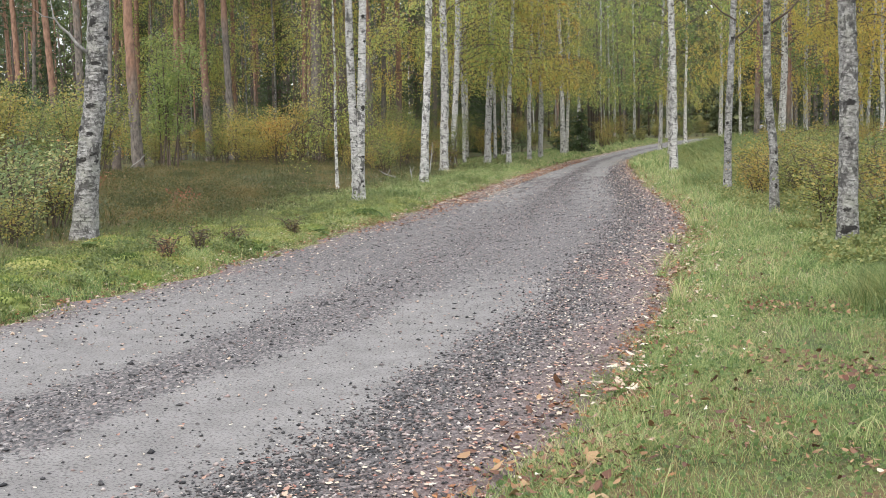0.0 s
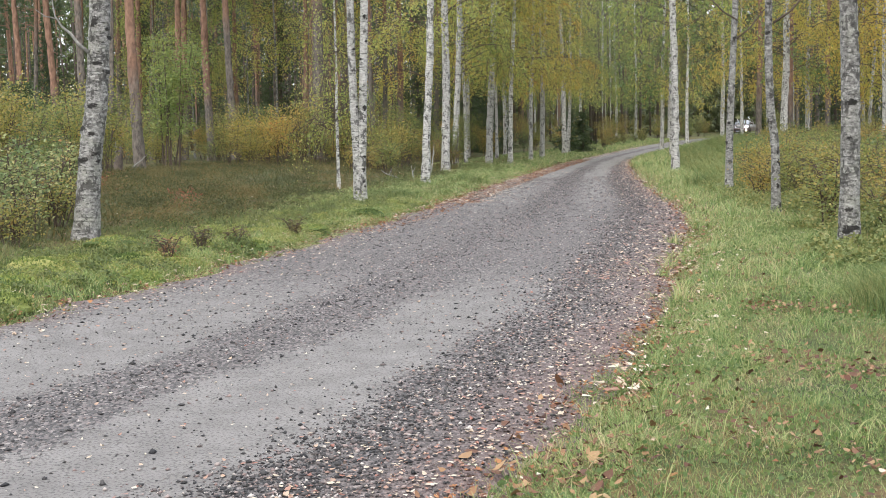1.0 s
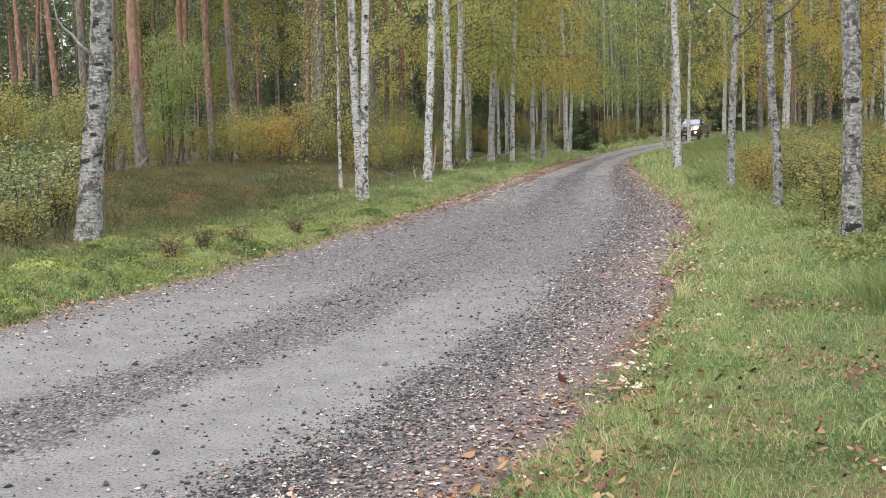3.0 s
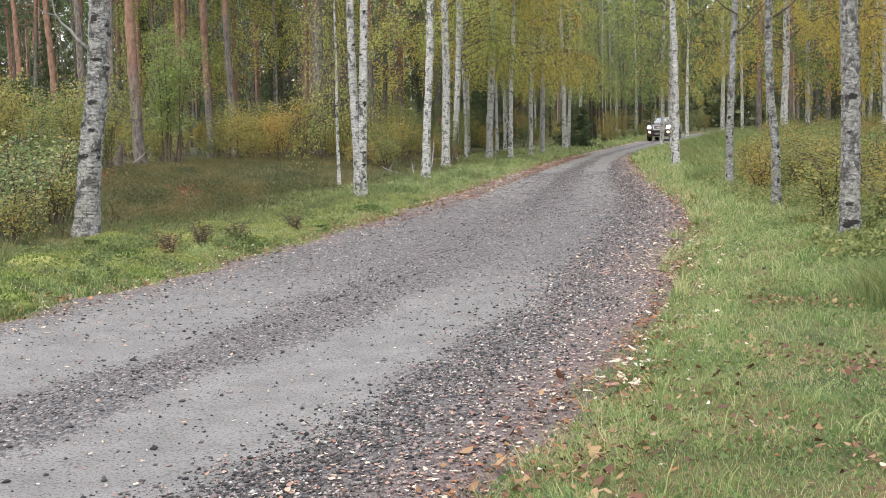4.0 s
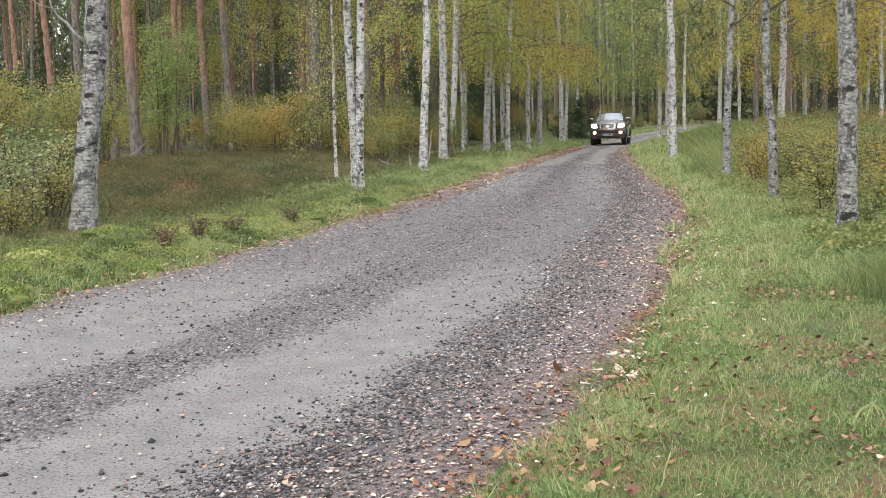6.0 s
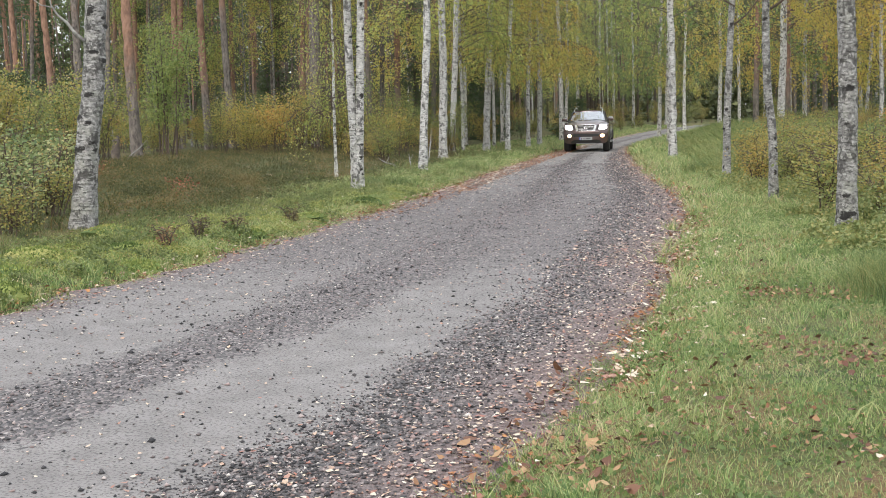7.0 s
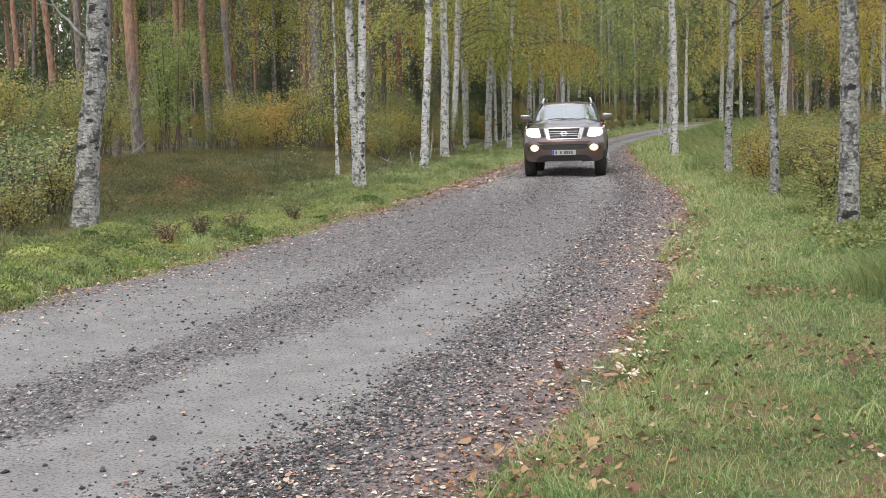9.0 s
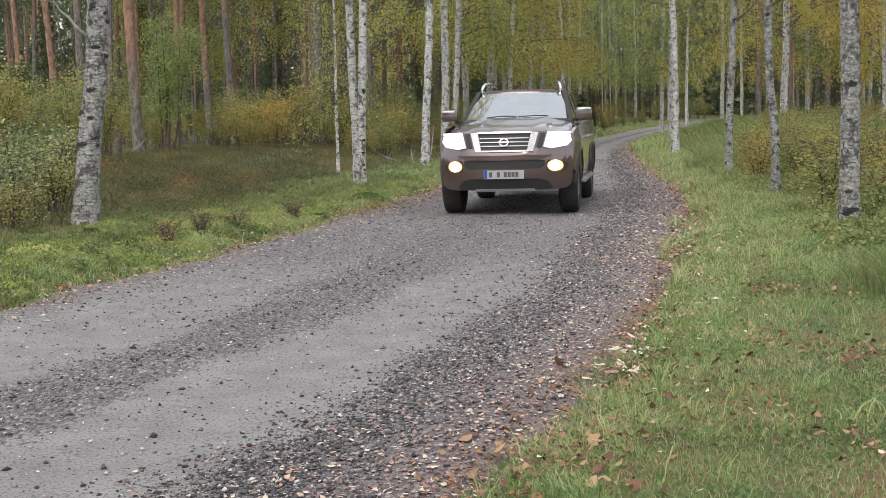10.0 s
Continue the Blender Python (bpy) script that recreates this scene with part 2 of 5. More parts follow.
def stones():
    n = Net("loose_stone", 0.85)
    n.colour(n.ramp(n.island(), [(0.0, (0.03, 0.03, 0.033)), (0.45, (0.085, 0.083, 0.085)), (0.7, (0.17, 0.148, 0.146)), (0.88, (0.33, 0.245, 0.23)), (1.0, (0.62, 0.59, 0.56))]))
    n.bump(n.noise(120.0), 0.4, 0.004)
    return n.m


M["loose_stone"] = stones()

# ---------------------------------------------------------------- terrain
# road: y, left edge, right edge
ROAD = np.array([(-60, -28.5, -23.6), (-20, -13.8, -8.9), (0, -6.6, -1.6), (4.4, -5.0, 0.14), (6.5, -4.12, 0.92), (9.4, -3.14, 1.68), (14, -2.05, 2.6),
                 (18, -1.35, 3.48), (22, -0.48, 4.07), (29, 0.66, 4.72), (37, 1.95, 5.6), (51, 4.4, 7.45), (60, 6.1, 8.9),
                 (72, 8.5, 11.4), (80, 10.5, 13.4), (92, 14.0, 17.1), (107, 19.6, 23.4), (125, 27.2, 31.2), (137, 33.5, 37.7),
                 (150, 43.0, 47.5), (170, 62.0, 67.0), (200, 94.0, 99.0), (420, 330.0, 335.0)])


def smooth(t):
    t = np.clip(t, 0, 1)
    return t * t * (3 - 2 * t)


def edges(y):
    """Left and right edge of the road at y, rounded at the bends."""
    y = np.asarray(y, float)
    w = 0.04 * np.abs(y) + 0.8
    left = sum(np.interp(y + k * w, ROAD[:, 0], ROAD[:, 1]) for k in (-1, -0.5, 0, 0.5, 1)) / 5
    right = sum(np.interp(y + k * w, ROAD[:, 0], ROAD[:, 2]) for k in (-1, -0.5, 0, 0.5, 1)) / 5
    return left, right


def road_z(y):
    return 0.6 * smooth((np.asarray(y, float) - 70) / 50)


def waves(x, y):
    return (np.sin(x * 0.9 + 1.3 * np.sin(y * 0.43)) * np.sin(y * 0.7 + 0.8 * np.sin(x * 0.51)) * 0.5
            + np.sin(x * 2.3 + y * 1.1 + 2 * np.sin(y * 0.9)) * 0.25 + np.sin(x * 5.1 - y * 4.3 + np.sin(x * 3)) * 0.12)


def ground_z(x, y):
    """Height of the ground beside the road."""
    x, y = np.asarray(x, float), np.asarray(y, float)
    left, right = edges(y)
    el, er = left - x, x - right
    z = road_z(y) - 0.06 * ((el < 0) & (er < 0))
    z = z + np.where(el > 0, 0.09 * smooth(el / 0.5) + 0.36 * smooth((el - 1.2) / 6.5), 0)
    z = z + np.where(er > 0, 0.05 * smooth(er / 0.7) + 0.25 * smooth((er - 3.0) / 9), 0)
    z = z + np.where(er > 0, 0.3 * smooth((er - 1.8) / 3.5) * smooth((y - 28) / 14) * smooth((92 - y) / 14), 0)
    out = np.maximum(el, er)
    return z + waves(x, y) * 0.06 * smooth(out / 3)

# ---------------------------------------------------------------- building helpers


def mesh_of(name, verts, faces, material, smooth_faces=False):
    me = bpy.data.meshes.new(name)
    me.from_pydata(np.asarray(verts).tolist(), [], [list(map(int, f)) for f in faces])
    me.materials.append(material)
    if smooth_faces:
        me.shade_smooth()
    me.update()
    return me


def quads_of(name, v, material, n=4):
    """Mesh of separate faces: v has n corners a face in turn."""
    v = np.asarray(v, np.float32).reshape(-1, 3)
    count = len(v) // n
    me = bpy.data.meshes.new(name)
    me.vertices.add(len(v))
    me.vertices.foreach_set("co", v.ravel())
    me.loops.add(len(v))
    me.loops.foreach_set("vertex_index", np.arange(len(v), dtype=np.int32))
    me.polygons.add(count)
    me.polygons.foreach_set("loop_start", np.arange(count, dtype=np.int32) * n)
    me.materials.append(material)
    me.update(calc_edges=True)
    return me


def strips_of(name, v, material):
    """Mesh of bent blades: five corners each, a lower quad and a tip."""
    v = np.asarray(v, np.float32).reshape(-1, 3)
    count = len(v) // 5
    at = (np.arange(count, dtype=np.int32) * 5)[:, None]
    me = bpy.data.meshes.new(name)
    me.vertices.add(len(v))
    me.vertices.foreach_set("co", v.ravel())
    me.loops.add(count * 7)
    me.loops.foreach_set("vertex_index", (at + np.array([[0, 1, 2, 4, 4, 2, 3]], np.int32)).ravel())
    me.polygons.add(count * 2)
    start = (np.arange(count, dtype=np.int32) * 7)[:, None] + np.array([[0, 4]], np.int32)
    me.polygons.foreach_set("loop_start", start.ravel())
    me.materials.append(material)
    me.update(calc_edges=True)
    return me


def child(name, me, parent, label="", m=None):
    ob = new(name, me)
    ob.parent = parent
    if m is not None:
        ob.matrix_local = m
    return tagged(ob, label)


def part(name, bm, material, parent, label="", soft=True):
    me = bpy.data.meshes.new(name)
    bmesh.ops.recalc_face_normals(bm, faces=bm.faces)
    bm.to_mesh(me)
    bm.free()
    me.materials.append(material)
    if soft:
        me.shade_smooth()
        me.set_sharp_from_angle(angle=radians(35))
    return child(name, me, parent, label)


def grid_mesh(name, x, y, z, material):
    r, c = x.shape
    v = np.stack([x, y, z], -1).reshape(-1, 3)
    i = (np.arange(r - 1)[:, None] * c + np.arange(c - 1)).ravel()
    f = np.stack([i, i + 1, i + c + 1, i + c], 1)
    me = mesh_of(name, v, f, material, True)
    return me


# ---------------------------------------------------------------- ground and road
ys = np.concatenate([np.arange(-60, 0, 3), np.arange(0, 30, 0.3), np.arange(30, 80, 0.7), np.arange(80, 150, 2), np.arange(150, 421, 18)])
out = np.concatenate([[0, 0.12, 0.25, 0.5, 0.75], np.arange(1, 12, 0.4), np.arange(12, 30, 1.2), [32, 36, 42, 50, 62, 80, 110, 160, 240, 360]])
L, R = edges(ys)
gx = np.concatenate([(L[:, None] - out[None, ::-1]), ((L + R) / 2)[:, None], R[:, None] + out[None, :]], 1)
gy = np.repeat(ys[:, None], gx.shape[1], 1)
gz = ground_z(gx, gy)
mid = len(out)
gz[:, mid - 1:mid + 2] = road_z(ys)[:, None] - 0.05
ground_mesh = grid_mesh("ground", gx, gy, gz, M["soil"])
gl, gr = edges(gy)
turf = np.maximum(1 - smooth((gl - gx - 1.2 - 0.5 * np.sin(gy * 0.9)) / 1.6), 0) * (gx < gl) + np.maximum(1 - smooth((gx - gr - 4.0) / 3), 0) * (gx > gr)
ground_mesh.attributes.new("verge", "FLOAT", "POINT").data.foreach_set("value", turf.astype(np.float32).ravel())
ground = tagged(new("ground", ground_mesh), "mossy forest floor with heath and fallen leaves", "ground", kind="structure")

ry = np.concatenate([np.arange(-60, 0, 2), np.arange(0, 40, 0.2), np.arange(40, 150, 0.6), np.arange(150, 421, 10)])
u = np.linspace(0, 1, 45)


def ragged_edges(y):
    """The road's own uneven edges."""
    left, right = edges(y)
    return (left - 0.08 + 0.10 * np.sin(y * 1.7) + 0.07 * np.sin(y * 4.1 + 1) + 0.04 * np.sin(y * 9.7),
            right + 0.08 + 0.07 * np.sin(y * 1.3 + 2) + 0.06 * np.sin(y * 3.7) + 0.04 * np.sin(y * 8.9 + 1))


L, R = ragged_edges(ry)
rx = L[:, None] + (R - L)[:, None] * u[None, :]
ryy = np.repeat(ry[:, None], len(u), 1)


def road_relief(f, x, y):
    rut = -0.028 * np.exp(-((f - 0.27) / 0.10) ** 2) - 0.028 * np.exp(-((f - 0.67) / 0.09) ** 2)
    side = -0.05 * smooth((np.abs(f - 0.5) - 0.44) / 0.06)
    return 0.012 + rut + side + 0.008 * waves(x * 2, y * 2)


rz = road_z(ryy) + road_relief(np.repeat(u[None, :], len(ry), 0), rx, ryy)
road_mesh = grid_mesh("road", rx, ryy, rz, M["gravel_road"])
for attr_name, values in (("across", np.repeat(u[None, :], len(ry), 0)), ("along", np.clip(ryy / 100, 0, 1))):
    road_mesh.attributes.new(attr_name, "FLOAT", "POINT").data.foreach_set("value", values.astype(np.float32).ravel())
road = tagged(new("road", road_mesh), "grey gravel forest road with packed wheel tracks", "road", kind="structure")


def on_road(f, y):
    left, right = edges(y)
    x = left + (right - left) * f
    left, right = ragged_edges(y)
    return x, road_z(y) + road_relief(np.clip((x - left) / (right - left), 0, 1), x, y)

# ---------------------------------------------------------------- plants


def tube(points, radii, sides=8, phase=0.0):
    """Vertices and faces of a tapering tube along points."""
    points = [Vector(p) for p in points]
    verts, faces = [], []
    for i, p in enumerate(points):
        way = (points[min(i + 1, len(points) - 1)] - points[max(i - 1, 0)]).normalized()
        a = way.cross(Vector((0.3, 1, 0.1))).normalized()
        b = way.cross(a)
        for k in range(sides):
            t = 2 * math.pi * k / sides + phase
            verts.append(p + (a * math.cos(t) + b * math.sin(t)) * radii[i])
    for i in range(len(points) - 1):
        for k in range(sides):
            q = (k + 1) % sides
            faces.append((i * sides + k, i * sides + q, (i + 1) * sides + q, (i + 1) * sides + k))
    faces.append(tuple(range(sides))[::-1])
    faces.append(tuple((len(points) - 1) * sides + k for k in range(sides)))
    return verts, faces


def join(pieces):
    verts, faces = [], []
    for v, f in pieces:
        n = len(verts)
        verts += [tuple(p) for p in v]
        faces += [tuple(i + n for i in face) for face in f]
    return verts, faces


def leaves(centres, size, seed, droop=0.5, slim=0.7, flat=1.0):
    """Small pointed leaves, each a bent four-cornered blade, at the centres; the smaller flat, the more they lie level."""
    r = np.random.default_rng(seed)
    c = np.asarray(centres, float)
    n = len(c)
    a = r.normal(size=(n, 3))
    a[:, 2] = a[:, 2] * flat - droop
    a /= np.linalg.norm(a, axis=1)[:, None]
    b = np.cross(a, r.normal(size=(n, 3)) * (flat, flat, 1))
    b /= np.linalg.norm(b, axis=1)[:, None] + 1e-9
    s = (size * r.uniform(0.6, 1.3, n))[:, None]
    w = b * s * slim * 0.5
    return np.stack([c, c + a * s * 0.5 + w, c + a * s, c + a * s * 0.5 - w], 1).reshape(-1, 3)


def birch_crown(seed, low, high, spread, limbs, per_twig, leaf_size, bare=0.0):
    """Drooping limbs with hanging twigs: returns the limb mesh and the leaf mesh, round the axis, from low to high."""
    r = np.random.default_rng(seed)
    wood, spots = [], []
    few = per_twig < 12
    for i in range(limbs):
        z = low + (high - low) * (i / limbs) ** 1.25
        turn = r.uniform(0, 2 * math.pi)
        reach = spread * (1 - 0.62 * ((z - low) / (high - low)) ** 1.4) * r.uniform(0.5, 1.1)
        way = np.array([math.cos(turn), math.sin(turn), 0])
        rise = r.uniform(0.25, 0.8)
        pts = []
        for k in range(6):
            t = k / 5
            p = way * reach * t + np.array([0, 0, z + reach * rise * (t - 0.75 * t * t * t) - 0.18 * reach * t ** 4])
            pts.append(p + r.normal(0, 0.05, 3) * (k > 0))
        wood.append(tube(pts, [0.014 * (1 - 0.75 * k / 5) * (reach / spread + 0.3) for k in range(6)], 4))
        for j in range(r.integers(7, 11)):
            t = r.uniform(0.3, 1.0)
            k = min(int(t * 5), 4)
            start = pts[k] + (pts[k + 1] - pts[k]) * (t * 5 - k)
            drop = r.uniform(0.35, 1.25)
            side = r.normal(0, 0.32, 3)
            side[2] = 0
            end = start + side + way * 0.2 + np.array([0, 0, -drop])
            mid = (start + end) / 2 + way * 0.1 + np.array([0, 0, 0.14])
            if not few:
                wood.append(tube([start, mid, end], [0.006, 0.005, 0.003], 3))
            m = r.integers(int(per_twig * 0.5), int(per_twig * 1.5) + 1)
            s = r.uniform(0.1, 1, m)[:, None]
            line = (1 - s) ** 2 * start + 2 * s * (1 - s) * mid + s * s * end
            spots.append(line + r.normal(0, 0.085, (m, 3)))
    v, f = join(wood)
    return v, f, leaves(np.concatenate(spots), leaf_size, seed + 1)


def crown_set(name, leaf, *args):
    v, f, lv = birch_crown(*args)
    return mesh_of(name + "_limbs", v, f, M["twig"]), quads_of(name + "_leaves", lv, M[leaf])


#                                     seed low high spread limbs per_twig size
CROWNS = {"high": crown_set("high", "birch_leaf", 11, 5.8, 15.0, 2.4, 26, 12, 0.1),
          "low": crown_set("low", "birch_leaf", 12, 3.3, 14.0, 3.3, 52, 26, 0.08),
          "low2": crown_set("low2", "birch_leaf", 13, 4.2, 15.0, 3.0, 46, 24, 0.08),
          "gold": crown_set("gold", "gold_leaf", 14, 3.4, 13.0, 3.0, 48, 24, 0.08),
          "hanging": crown_set("hanging", "gold_leaf", 18, 2.1, 12.0, 2.6, 46, 20, 0.085),
          "far": crown_set("far", "birch_leaf", 16, 3.2, 14.0, 3.2, 44, 11, 0.125),
          "green": crown_set("green", "green_leaf", 17, 3.0, 14.0, 3.4, 46, 16, 0.11),
          "young": crown_set("young", "birch_leaf", 15, 1.3, 6.0, 1.1, 26, 16, 0.05)}


def trunk_mesh(name, height, d, lean, material, seed, flare=1.35, sides=12, bend=0.05, spine=(), rugged=0):
    """A tapering stem. spine: heights and sideways shifts of a crooked one; rugged: how many burst scars its bark has low down."""
    r = np.random.default_rng(seed)
    zs = np.concatenate([[-0.25, 0.0, 0.12, 0.35, 0.7], np.linspace(1.1, height, int(height * (4 if d > 0.17 else 1.5)))])
    if rugged:
        sides, zs = 30, np.concatenate([[-0.25], np.arange(-0.05, 4.2, 0.045), np.linspace(4.4, height, int(height * 2))])
    p1, p2 = r.uniform(0, 6.28, 2)
    pts = []
    for z in zs:
        sway = min(max(z, 0) / 3, 1)
        x = lean * z + bend * math.sin(z * 0.55 + p1) * sway
        if spine:
            x = sum(np.interp(z + q, [s[0] for s in spine], [s[1] for s in spine]) for q in (-0.15, 0, 0.15)) / 3 + lean * max(z - spine[-1][0], 0)
        pts.append((x, 0.4 * lean * z * math.cos(p2) + bend * math.sin(z * 0.45 + p2) * sway, z))
    rad = [0.5 * d * (1 + (flare - 1) * math.exp(-max(z, 0) / 0.22)) * (1 - 0.86 * max(z, 0) / height) ** 0.85 * (1 if rugged else r.uniform(0.96, 1.04)) for z in zs]
    v, f = tube(pts, rad, sides)
    if not rugged:
        v = [Vector(p) + Vector(r.normal(0, 0.034 * d, 3)) for p in v]
        return mesh_of(name, v, f, material, True)
    scars = [(r.uniform(0.1, 3.9), r.uniform(0, 2 * math.pi), r.uniform(0.012, 0.045), r.uniform(0.3, 0.9)) for _ in range(rugged)]
    mark = np.zeros(len(v))
    for i, p in enumerate(v):
        c = Vector(pts[min(i // sides, len(pts) - 1)])
        away = p - c
        if away.length < 1e-6:
            continue
        a = math.atan2(away.y, away.x)
        lift = 0.055 * noise.noise(p * 7.0) + 0.05 * noise.noise(Vector((p.x * 14, p.y * 14, p.z * 26)))
        for z0, a0, tall, wide in scars:
            q = ((p.z - z0 - 0.03 * math.cos(a - a0)) / tall) ** 2 + (((a - a0 + math.pi) % (2 * math.pi) - math.pi) / wide) ** 2
            if q < 4:
                k = math.exp(-q)
                mark[i] = max(mark[i], k)
                lift += 0.13 * k * math.sin(p.z * 160 + 3 * noise.noise(p * 20)) + 0.06 * k
        v[i] = c + away * (1 + lift)
    me = mesh_of(name, v, f, material, True)
    me.attributes.new("scar", "FLOAT", "POINT").data.foreach_set("value", mark.astype(np.float32))
    return me


def plant(name, x, y, label, category, group, dz=0.0):
    e = new(name)
    e.empty_display_size = 0.3
    e.location = (x, y, float(ground_z(x, y)) + dz)
    return tagged(e, label, category, group)


def birch(x, y, d, lean, crown, height=15.0, label="", seed=0, spines=((),), dead=False, arms=(), bark="birch_bark", rugged=0):
    t = plant("birch_tree", x, y, label or "white-barked birch with black marks beside the gravel road", "birch tree", "birches along the road")
    for k, spine in enumerate(spines):
        child("trunk", trunk_mesh("birch_trunk", height, d, lean, M[bark], seed + k, bend=0.02 if spine else 0.04, spine=spine, rugged=rugged), t)
    if dead:
        child("dead_branch", mesh_of("dead_branch", *tube([(0.14, -0.05, 2.2), (0.03, -0.06, 2.3), (-0.06, -0.04, 2.42), (-0.15, -0.07, 2.5), (-0.22, -0.08, 2.62), (-0.26, -0.1, 2.95)],
                                                                 [0.024, 0.02, 0.018, 0.014, 0.01, 0.004], 6), M["dead_wood"], True), t, "bare grey broken branch")
        child("twig", mesh_of("twig", *tube([(-0.2, -0.07, 2.59), (-0.33, -0.1, 2.62), (-0.44, -0.1, 2.7)], [0.009, 0.007, 0.003], 5), M["dead_wood"], True), t)
    if arms:
        for s, z, up in arms:
            pts = [(lean * z, 0, z), (lean * z + s * 0.25, 0.05, z + 0.2 * up), (lean * z + s * 0.55, 0.1, z + 0.6 * up), (lean * z + s * 0.95, 0.1, z + 0.75 * up)]
            child("limb", mesh_of("limb", *tube(pts, [0.02, 0.014, 0.01, 0.005], 6), M["twig"], True), t, "bare dark limb")
    limbs, leaf = CROWNS[crown]
    m = pose(lean * 5, 0, 0, 0, 0, (seed * 77) % 360)
    tagged(child("branchwork", limbs, t, "", m), kind="stuff")
    child("crown", leaf, t, "drooping yellow-green autumn leaves", m)
    return t


def pine_crown(seed, low, high):
    r = np.random.default_rng(seed)
    wood, spots = [], []
    for i in range(26):
        z = low + (high - low) * i / 26
        turn = r.uniform(0, 6.28)
        reach = r.uniform(0.8, 1.9) * (1.15 - 0.7 * i / 26)
        end = np.array([math.cos(turn) * reach, math.sin(turn) * reach, z + r.uniform(-0.2, 0.5)])
        wood.append(tube([(0, 0, z), end * (0.5, 0.5, 0.5) + np.array([0, 0, z * 0.5]), end], [0.035, 0.025, 0.01], 4))
        for j in range(7):
            c = end * (1, 1, 1) * 1.0 + r.normal(0, 0.32, 3)
            spots.append(c + r.normal(0, 0.18, (8, 3)))
    v, f = join(wood)
    return mesh_of("pine_limbs", v, f, M["pine_bark"]), quads_of("pine_needles", leaves(np.concatenate(spots), 0.34, seed, 0.0, 0.25), M["needles"])


PINE_CROWNS = [pine_crown(31, 8.5, 17), pine_crown(32, 7.5, 16)]


def pine(x, y, d, lean, seed, height=17.0, bark="pine_bark"):
    t = plant("pine_tree", x, y, "tall pine with dull grey-brown plated bark" if bark == "grey_pine_bark" else "tall pine with grey lower bark and orange upper trunk", "pine tree", "pines of the forest")
    child("trunk", trunk_mesh("pine_trunk", height, d, lean, M[bark], seed, 1.25, 10, 0.03), t)
    limbs, leaf = PINE_CROWNS[seed % 2]
    m = pose(lean * 11, 0, 0, 0, 0, seed * 67 % 360)
    tagged(child("branchwork", limbs, t, "", m), kind="stuff")
    child("crown", leaf, t, "", m)
    return t


def spruce_meshes(seed, height, spread):
    r = np.random.default_rng(seed)
    wood, spots = [], []
    levels = int(height / 0.22)
    for i in range(levels):
        z = 0.15 + (height - 0.2) * i / levels
        reach0 = spread * (1 - i / levels) ** 0.85 + 0.08
        for j in range(6):
            turn = r.uniform(0, 6.28)
            reach = reach0 * r.uniform(0.7, 1.1)
            end = np.array([math.cos(turn) * reach, math.sin(turn) * reach, z - 0.22 * reach])
            start = np.array([0, 0, z])
            wood.append(tube([start, end], [0.012, 0.004], 3))
            m = int((26 + 46 * reach) * (1.0 if height < 4 else 0.55))
            s = r.uniform(0.15, 1, m)[:, None]
            spots.append(start + (end - start) * s + r.normal(0, 1, (m, 3)) * (0.1, 0.1, 0.045))
    v, f = join(wood)
    return (mesh_of("spruce_limbs", v, f, M["spruce_bark"]), quads_of("spruce_needles", leaves(np.concatenate(spots), 0.15, seed, 0.3, 0.35, 0.6), M["needles"]),
            trunk_mesh("spruce_trunk", height, 0.05 * height ** 0.7, 0, M["spruce_bark"], seed, 1.2, 7, 0.0))


SPRUCES = [spruce_meshes(41, 2.6, 1.15), spruce_meshes(42, 7.5, 1.7)]


def spruce(x, y, which, turn):
    t = plant("spruce_tree", x, y, "dark green young spruce with dense drooping branches", "spruce tree", "spruces of the forest")
    limbs, leaf, trunk = SPRUCES[which]
    m = pose(0, 0, 0, 0, 0, turn)
    for n, me in (("trunk", trunk), ("branchwork", limbs), ("crown", leaf)):
        tagged(child(n, me, t, "", m), kind="stuff" if n == "branchwork" else "")
    return t


def shrub_meshes(seed, height, spread, stems, leaf_count, size, leaf, thick=1.0, low=0.22):
    """Upright stems with side twigs that carry level sprays of leaves, with gaps between them."""
    r = np.random.default_rng(seed)
    wood, spots = [], []
    sprays = 11
    for i in range(stems):
        turn = 6.28 * (i + r.uniform(0, 1)) / stems
        foot = r.normal(0, 0.1 * spread, 3) * (1, 1, 0)
        out = spread * r.uniform(0.15, 0.85)
        tip = np.array([math.cos(turn) * out, math.sin(turn) * out, height * r.uniform(0.6, 1.0)])
        mid = foot * 0.6 + tip * 0.4 + np.array([0, 0, height * 0.12])
        wood.append(tube([foot - np.array([0, 0, 0.1]), mid, tip], [0.012 * thick, 0.008 * thick, 0.003 * thick], 5))
        for j in range(sprays):
            s = low + (1 - low) * ((j + r.uniform(0, 1)) / sprays) ** 0.85
            p = (1 - s) ** 2 * foot + 2 * s * (1 - s) * mid + s * s * tip
            way = r.uniform(0, 6.28)
            reach = spread * r.uniform(0.18, 0.5)
            q = p + np.array([math.cos(way) * reach, math.sin(way) * reach, 0.22 * reach])
            wood.append(tube([p, q], [0.005, 0.002], 3))
            m = int(leaf_count / (stems * sprays) * r.uniform(0.4, 1.6))
            spots.append(p + (q - p) * r.uniform(0.15, 1.15, m)[:, None] + r.normal(0, 1, (m, 3)) * (0.4 * reach, 0.4 * reach, 0.035 + 0.02 * height))
    v, f = join(wood)
    return mesh_of("shrub_stems", v, f, M["twig"]), quads_of("shrub_leaves", leaves(np.concatenate(spots), size, seed, 0.25, 0.75, 0.55), M[leaf])


